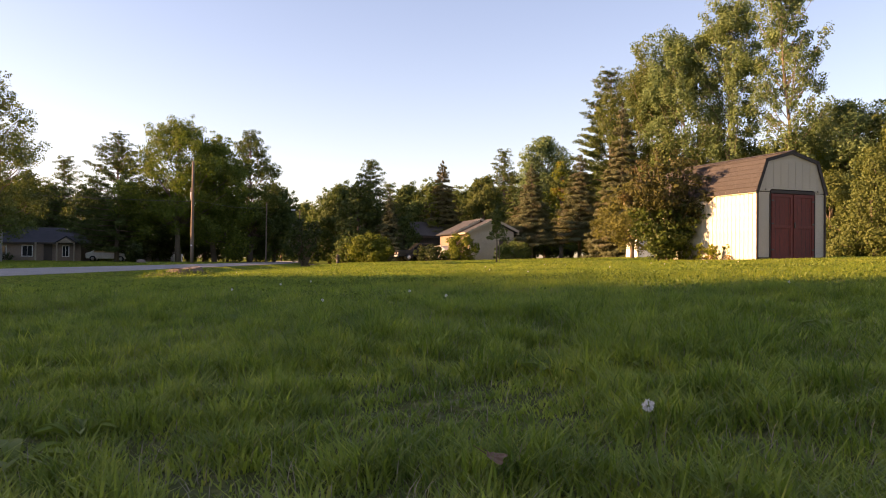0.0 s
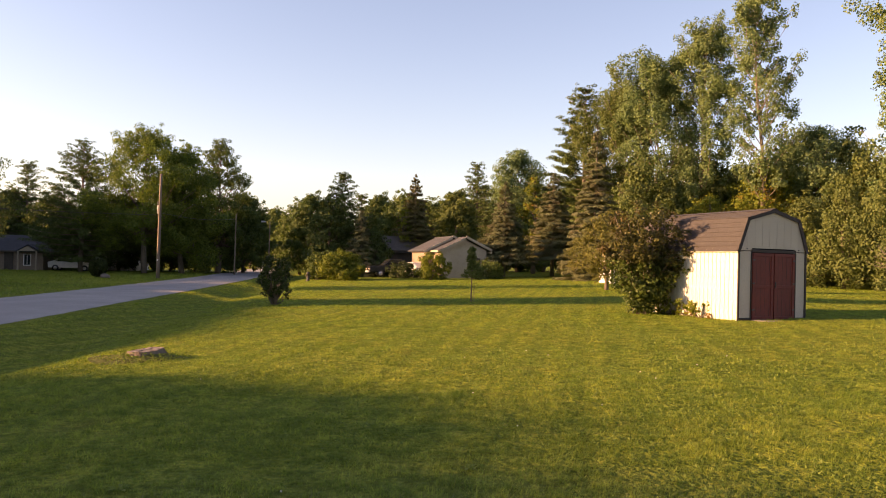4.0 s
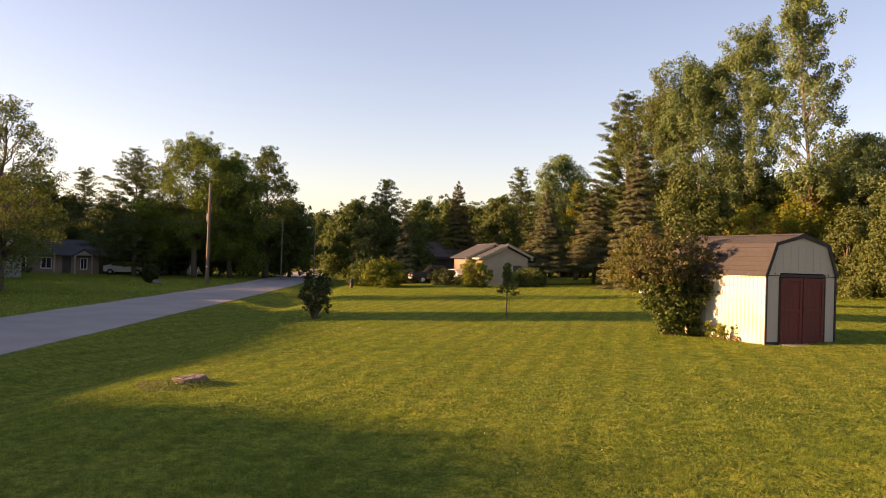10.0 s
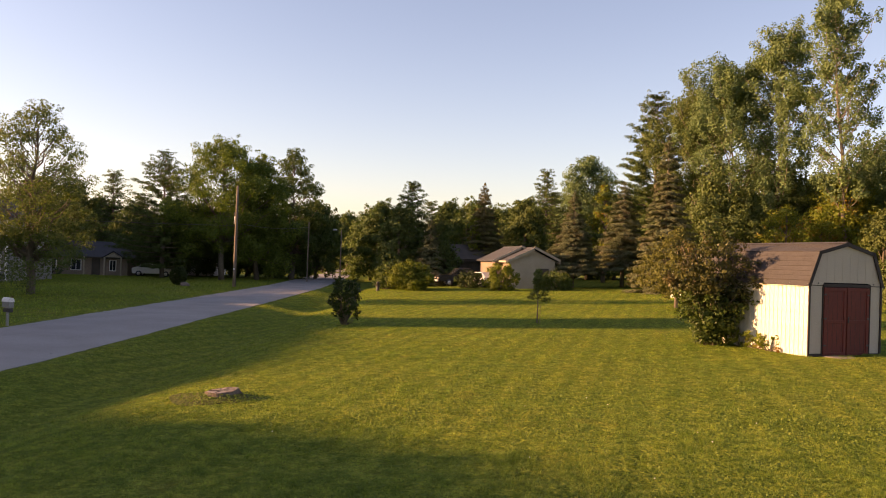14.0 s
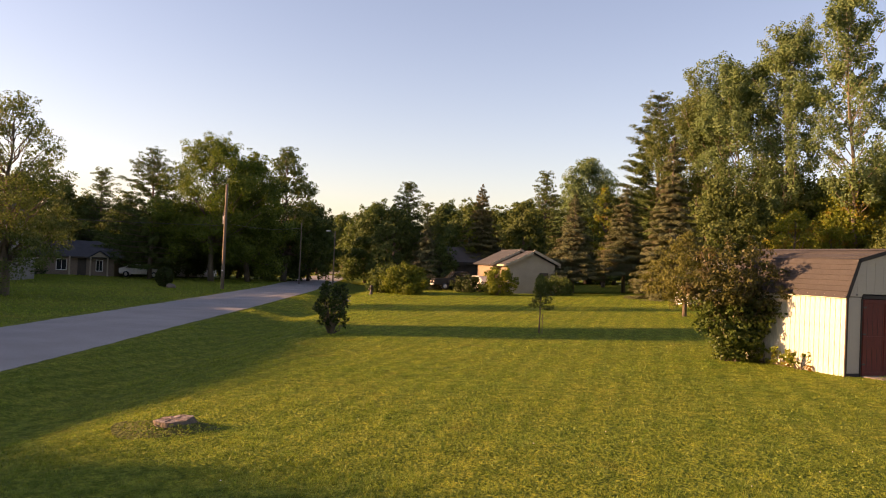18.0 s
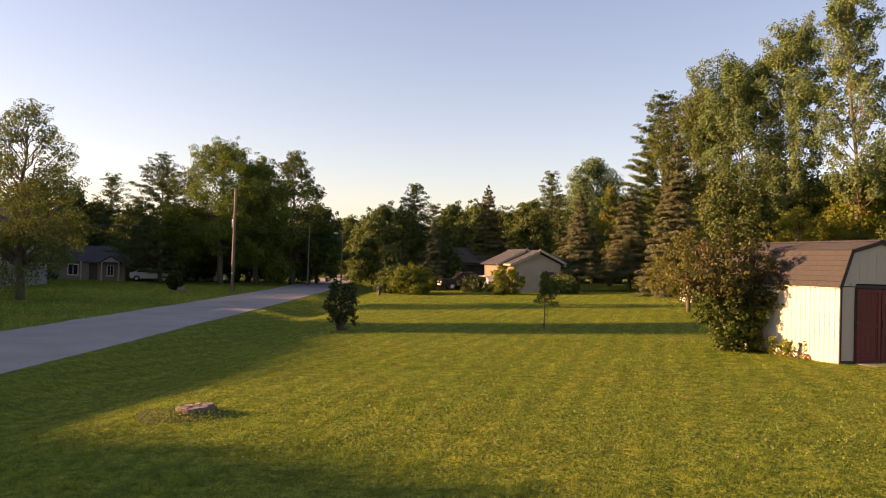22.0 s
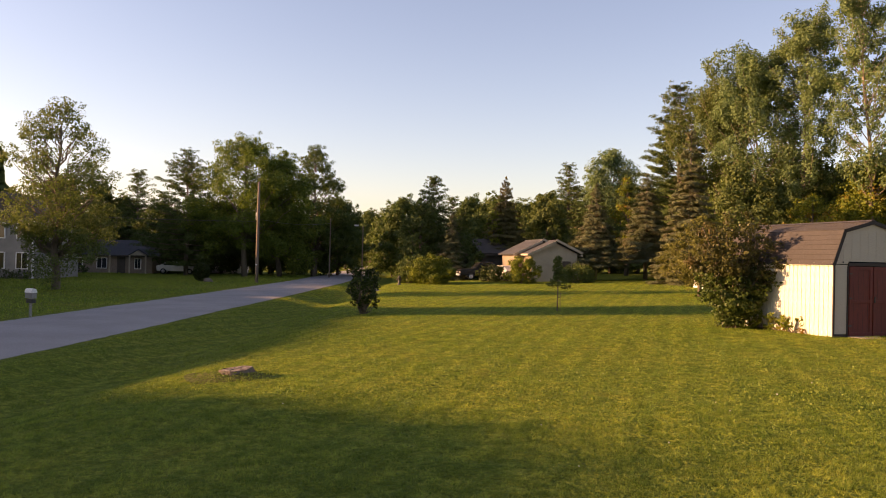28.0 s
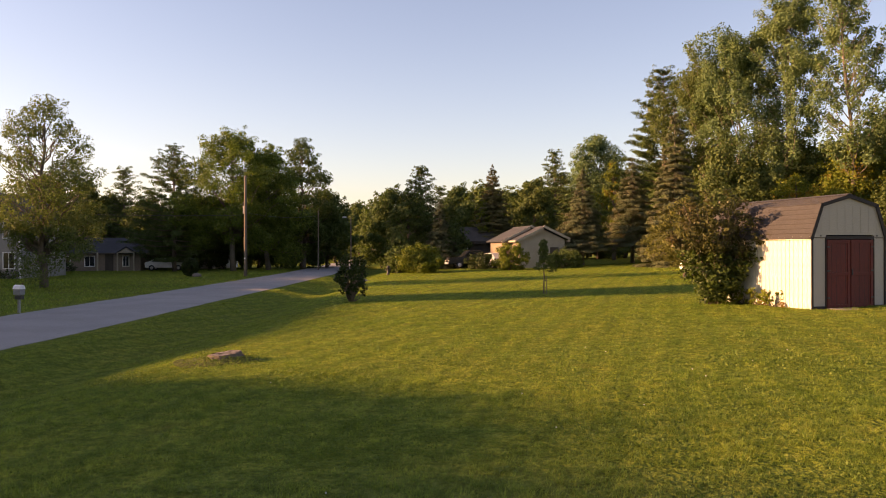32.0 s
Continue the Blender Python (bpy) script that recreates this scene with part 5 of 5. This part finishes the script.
# ---- parked vehicles ----
def vehicle(m, paint, label, kind="car"):
    truck = kind == "pickup truck"
    t = thing("pickup_truck" if truck else "car", m, label, kind)
    if truck:
        prof = [(-2.6, 0.45), (2.5, 0.45), (2.6, 0.95), (2.5, 1.05), (1.2, 1.12), (0.6, 1.75), (-0.7, 1.78), (-0.85, 1.15), (-2.6, 1.12)]
        glass = [(1.05, 1.16), (0.55, 1.66), (-0.6, 1.69), (-0.7, 1.2)]
    else:
        prof = [(-2.2, 0.35), (2.2, 0.35), (2.3, 0.7), (2.15, 0.85), (1.2, 0.98), (0.5, 1.42), (-1.0, 1.45), (-1.8, 1.05), (-2.25, 0.95)]
        glass = [(1.05, 1.0), (0.45, 1.35), (-0.95, 1.38), (-1.5, 1.05)]
    bm = prism(prof, 1.75, -0.875)
    bmesh.ops.bevel(bm, geom=bm.edges[:], offset=0.06, segments=2, affect="EDGES")
    part("body", bm, paint, t)
    part("windows", prism(glass, 1.78, -0.89), M_GLASS, t)
    part("windscreen", slab([(glass[0][0] + 0.1, -0.7, glass[0][1]), (glass[1][0] + 0.1, -0.6, glass[1][1]), (glass[1][0] + 0.1, 0.6, glass[1][1]), (glass[0][0] + 0.1, 0.7, glass[0][1])], 0.03), M_GLASS, t)
    for wx in (-1.45, 1.5):
        for wy in (-0.82, 0.82):
            wh = part("wheel", tubes("wheel", [[((wx, wy - 0.1, 0.33), 0.33), ((wx, wy + 0.1, 0.33), 0.33)]], M_RUBBER, 18), M_RUBBER, t)
            part("rim", tubes("rim", [[((wx, wy - 0.11, 0.33), 0.19), ((wx, wy + 0.11, 0.33), 0.19)]], M_SILVER, 14), M_SILVER, wh)
    for wy in (-0.65, 0.65):
        part("headlight", box(2.2 if not truck else 2.5, 2.3 if not truck else 2.62, wy - 0.18, wy + 0.18, 0.68, 0.82, 0.02), M_LAMP, t)
        part("tail_light", box(-2.62 if truck else -2.27, -2.5 if truck else -2.15, wy - 0.12, wy + 0.12, 0.8, 0.95, 0.02), M_DOOR, t)
    part("bumper", box(2.25 if not truck else 2.55, 2.4 if not truck else 2.68, -0.8, 0.8, 0.4, 0.58, 0.03), M_SILVER, t)
    return t


vehicle(pose(-8.0, 77, g(-8, 77), 0, 0, 200), M_CAR, "dark pickup truck parked behind the bushes", "pickup truck")
vehicle(pose(-5.6, 75, g(-5.6, 75), 0, 0, 120), M_SILVER, "silver car parked by the house drive")
vehicle(pose(-44.2, 84, g(-44.2, 84), 0, 0, 15), M_WHITE, "white car parked beside the brick house")
white_garage = gable_house(pose(-47, 92, g(-47, 92), 0, 0, 10), 6.0, 7.0, 2.1, 3.1, M_WHITE, M_ROOFGREY, "white outbuilding behind the parked car")


# ---- small things by the road ----
slab_thing = thing("culvert_slab", pose(-14.0, 56.5, g(-14, 56.5)), "pale concrete culvert end in the ditch", "slab")
part("slab", box(-0.9, 0.9, -0.5, 0.5, -0.2, 0.12, 0.03), M_CONCRETE, slab_thing)
part("pipe", tubes("pipe", [[((0, -0.55, -0.05), 0.3), ((0, 0.55, -0.05), 0.3)]], M_CONCRETE, 16), M_CONCRETE, slab_thing)
hyd = thing("fire_hydrant", pose(-13.9, 65.0, g(-13.9, 65)), "small dark fire hydrant beside the drive", "hydrant")
part("barrel", tubes("barrel", [[((0, 0, -0.1), 0.16), ((0, 0, 0.1), 0.16), ((0, 0, 0.12), 0.12), ((0, 0, 0.6), 0.12), ((0, 0, 0.62), 0.16), ((0, 0, 0.68), 0.16), ((0, 0, 0.8), 0.06)]], M_IRON, 14), M_IRON, hyd)
for sx in (-1, 1):
    part("outlet", tubes("outlet", [[((0.1 * sx, 0, 0.45), 0.06), ((0.24 * sx, 0, 0.45), 0.06)]], M_IRON, 10), M_IRON, hyd)
hole = thing("manhole_cover", pose(-13.15, 18.36, -0.607), "dark iron drain cover set in the asphalt", "drain cover")
part("cover", tubes("cover", [[((0, 0, -0.05), 0.25), ((0, 0, 0.004), 0.25)]], M_IRON, 24), M_IRON, hole)
part("rim", tubes("rim", [[((0, 0, -0.05), 0.3), ((0, 0, 0.0), 0.3)]], M_ROOFGREY, 24), M_ROOFGREY, hole)


# ---- grass, weeds and clover ----
def in_view(x, y, spread=0.78):
    """The stretch of lawn between the takeoff spot, the ditch and the shed."""
    return np.abs(x - 0.6 + 0.05 * y) < 1.1 + (y + 2.4) * spread


def blades(name, n, x0, x1, y0, y1, h, w, seed, joints=2, hmat=None, lean=0.45, rough=0.6, region=None, comb=1.0):
    rng = np.random.default_rng(seed)
    x, y = rng.uniform(x0, x1, n), rng.uniform(y0, y1, n)
    ok = region(x, y) if region else in_view(x, y) & (x > road_edge(y) + 0.3)
    f = 0.3 * (y1 - y0) * (0.1 if region else 1)
    ok &= rng.uniform(0, 1, n) < np.clip((y1 - y) / f, 0, 1)
    if y0 > 0 and not region:
        ok &= rng.uniform(0, 1, n) < np.clip((y - y0) / (0.25 * y0 + 0.5), 0, 1)
    turn_ = np.sin(x * 5.3 + 2 * np.sin(y * 2.3)) + np.sin(y * 4.1 + 1.7 * np.sin(x * 3.1))
    thin_ = np.sin(x * 2.1 + 3 * np.sin(y * 0.7)) * np.sin(y * 2.6 + 2 * np.sin(x * 0.9))
    ok &= rng.uniform(-2.8, 1, n) < thin_ + 0.7
    clump = np.sin(x * 15 + 3 * np.sin(y * 4.3)) * np.sin(y * 13 + 3 * np.sin(x * 5.1)) + 0.6 * np.sin(x * 6.1 - 4 * np.sin(y * 1.9)) * np.sin(y * 5.3 + 2)
    ok &= rng.uniform(-2.0, 0.7, n) < rough * 1.6 * clump
    x, y, turn_, clump = x[ok], y[ok], turn_[ok], np.clip(clump[ok], -1, 1)
    n = len(x)
    z = gz(x, y)
    a = turn_ * 1.6 * comb + rng.normal(0, 1.5, n) + rng.uniform(-3.14, 3.14, n) * (1 - comb)
    hh = h * rng.uniform(0.45, 1.25, n) * (0.85 + 0.25 * np.sin(x * 1.3 + 1) * np.sin(y * 1.7)) * (1 + rough * clump)
    ww = w * rng.uniform(0.6, 1.4, n)
    ln = lean * hh * rng.uniform(0.2, 1.6, n)
    d = np.stack([np.cos(a), np.sin(a), 0 * a], 1)
    s = np.stack([-np.sin(a), np.cos(a), 0 * a], 1)
    p = np.stack([x, y, z - 0.005], 1)
    up = np.array((0, 0, 1.0))
    if joints == 2:
        q = p + d * (ln * 0.35)[:, None] + up * (hh * 0.6)[:, None]
        tip = p + d * ln[:, None] + up * hh[:, None]
        v = np.stack([p - s * ww[:, None] / 2, p + s * ww[:, None] / 2, q + s * ww[:, None] * 0.4, tip, q - s * ww[:, None] * 0.4], 1)
        f = (5 * np.arange(n)[:, None, None] + np.array([[0, 1, 2], [0, 2, 4], [4, 2, 3]])[None]).reshape(-1, 3)
    else:
        tip = p + d * ln[:, None] + up * hh[:, None]
        v = np.stack([p - s * ww[:, None] / 2, p + s * ww[:, None] / 2, tip], 1)
        f = np.arange(3 * n).reshape(n, 3)
    return mesh_from(name, v.reshape(-1, 3), f, hmat or M_BLADE)


lawn = thing("grass", pose(0, 0, 0), "uneven green lawn grass with clover and dry stalks", "grass", kind="stuff")
part("blades", blades("blades", 980000, -4.0, 5.0, -2.15, 3.8, 0.058, 0.0042, 201, lean=1.0, rough=0.55, comb=0.0), M_BLADE, lawn)
part("blades", blades("blades", 700000, -9, 10, 1.6, 11, 0.05, 0.0048, 202, 1, lean=1.0, rough=0.5, comb=0.3), M_BLADE, lawn)
part("blades", blades("blades", 760000, -14, 18, 7, 26, 0.042, 0.0075, 203, 1, lean=1.0, comb=0.4), M_BLADE, lawn)
part("blades", blades("blades", 420000, -17, 30, 18, 52, 0.05, 0.02, 204, 1, lean=0.9, comb=0.5), M_BLADE, lawn)

part("tall_blades", blades("tall_blades", 90000, -4.0, 5.0, -1.9, 4.8, 0.074, 0.0046, 209, 2, lean=0.7, rough=0.8, comb=0.2), M_BLADE, lawn)
part("blades", blades("blades", 260000, -12, 13, -11, 4.5, 0.06, 0.008, 210, 1, lean=0.7, rough=0.4, region=lambda x, y: ~in_view(x, y) & (x > road_edge(y) + 0.3)), M_BLADE, lawn)
part("blades", blades("blades", 160000, -12, 30, 4.5, 52, 0.06, 0.03, 211, 1, lean=0.7, rough=0.4, region=lambda x, y: ~in_view(x, y) & (x > road_edge(y) + 0.3)), M_BLADE, lawn)
part("blades", blades("blades", 240000, -62, -11, 18, 88, 0.09, 0.05, 205, 1, region=lambda x, y: x < road_edge(y) - 5.7), M_BLADE, lawn)
part("blades", blades("blades", 320000, -26, 34, 46, 76, 0.05, 0.028, 206, 1, lean=0.9, region=lambda x, y: x > road_edge(y) + 0.3), M_BLADE, lawn)

part("dry_stalks", blades("dry_stalks", 80000, -4.0, 5.0, -1.7, 4.5, 0.065, 0.0016, 207, 2, M_STRAW, lean=0.9, rough=0.2), M_STRAW, lawn)


def clover(seed, n, x0, x1, y0, y1, size):
    rng = np.random.default_rng(seed)
    x, y = rng.uniform(x0, x1, n), rng.uniform(y0, y1, n)
    patch = np.sin(x * 1.1 + 2 * np.sin(y * 0.5) + seed) * np.sin(y * 0.9 + 1.5 * np.sin(x * 0.6))
    ok = in_view(x, y) & (x > road_edge(y) + 1) & (patch + 0.5 * np.sin(x * 4.3 + y) * np.sin(y * 3.7 - x) > rng.uniform(-0.3, 0.9, n))
    x, y = x[ok], y[ok]
    c = np.stack([x, y, gz(x, y) + rng.uniform(0.01, 0.042, len(x))], 1)
    return leaves("clover", c, size, L_CLOVER, rng, slim=0.9, flat=0.0)


part("clover_leaves", clover(6, 60000, -8, 9, 2.5, 12, 0.024), L_CLOVER, lawn)
part("clover_leaves", clover(7, 40000, -10, 16, 10, 28, 0.036), L_CLOVER, lawn)


def flower(x, y, h, s):
    rng = np.random.default_rng(int(1000 + x * 91 + y * 37))
    t = thing("clover_flower", pose(x, y, g(x, y)), "white clover blossom on a thin stalk in the grass", "flower", "clover blossoms")
    part("stalk", tubes("stalk", [bent((0, 0, 0), (0.01, 0.0, h), 0.0016, 0.0012)], L_CLOVER, 5), L_CLOVER, t)
    p = rng.normal(0, 1, (70, 3))
    p /= np.linalg.norm(p, axis=1, keepdims=True)
    part("blossom", leaves("blossom", p * s * 0.8 + (0.01, 0, h), s * 0.9, M_WHITE, rng, along=p, slim=0.35), M_WHITE, t, "white florets")


flower(0.95, -1.2, 0.105, 0.0085)
rngf = np.random.default_rng(12)
for _ in range(26):
    fy = rngf.uniform(0.3, 14)
    flower(0.5 + rngf.uniform(-0.45, 0.62) * (fy + 2.4), fy, rngf.uniform(0.07, 0.1), 0.008)


def rosette(x, y, s, seed):
    """A flat weed with broad leaves out of one root."""
    rng = np.random.default_rng(seed)
    t = thing("broadleaf_weed", pose(x, y, g(x, y) - 0.015), "broad-leaved weed growing in the lawn", "weed", "weeds in the lawn")
    for i in range(6):
        a = i * 1.05 + rng.uniform(-0.2, 0.2)
        ln = s * rng.uniform(0.7, 1.1)
        d, c = np.array((math.cos(a), math.sin(a), 0)), np.array((-math.sin(a), math.cos(a), 0))
        up = np.array((0, 0, 1.0))
        rows_ = [(0.05, 0.1, 0.02), (0.3, 0.5, 0.6), (0.6, 0.8, 0.85), (0.85, 0.55, 0.8), (1.0, 0.05, 0.7)]
        vs = []
        for f, wd, hz in rows_:
            p = d * ln * f + up * (0.05 * hz)
            vs += [p - c * ln * 0.2 * wd + up * 0.008, p, p + c * ln * 0.2 * wd + up * 0.008]
        fs = [(3 * k + j, 3 * k + j + 1, 3 * k + j + 4, 3 * k + j + 3) for k in range(4) for j in range(2)]
        part("leaf", mesh_from("leaf", vs, fs, L_CLOVER, True), L_CLOVER, t)


for i, (wx, wy, ws) in enumerate(((-0.02, -1.15, 0.13), (0.2, -0.68, 0.09), (0.88, -0.32, 0.12), (1.05, -0.29, 0.1), (0.63, 0.41, 0.1), (-0.02, -0.96, 0.09), (0.84, 0.35, 0.11), (-0.6, 0.2, 0.1), (1.9, 0.6, 0.12), (1.3, 1.4, 0.13),
                                  (-1.2, 1.8, 0.13), (0.1, 2.2, 0.13), (2.3, 2.4, 0.12), (-0.4, 3.2, 0.12), (1.4, 3.3, 0.12), (3.1, 4.1, 0.13), (-2.2, 4.4, 0.13), (0.5, 5.2, 0.13))):
    rosette(wx, wy, ws * 0.85, 300 + i)
dry = thing("fallen_leaf", pose(0.744, -1.297, g(0.744, -1.297) + 0.06, 20, 15, 30) @ Matrix.Diagonal((0.55, 0.55, 0.55, 1)), "curled brown fallen leaf caught in the grass", "leaf")
vs = [(0.03 * math.cos(a) * (1 + 0.25 * math.cos(5 * a)), 0.024 * math.sin(a) * (1 + 0.25 * math.cos(5 * a)), 0.008 * math.cos(2 * a)) for a in np.linspace(0, 2 * math.pi, 20, endpoint=False)] + [(0, 0, -0.004)]
part("blade", mesh_from("blade", vs, [(i, (i + 1) % 20, 20) for i in range(20)], M_DRYLEAF), M_DRYLEAF, dry)
part("leaf_stalk", tubes("leaf_stalk", [bent((-0.025, 0, 0), (-0.06, 0.01, 0.01), 0.0015, 0.001)], M_DRYLEAF, 5), M_DRYLEAF, dry)
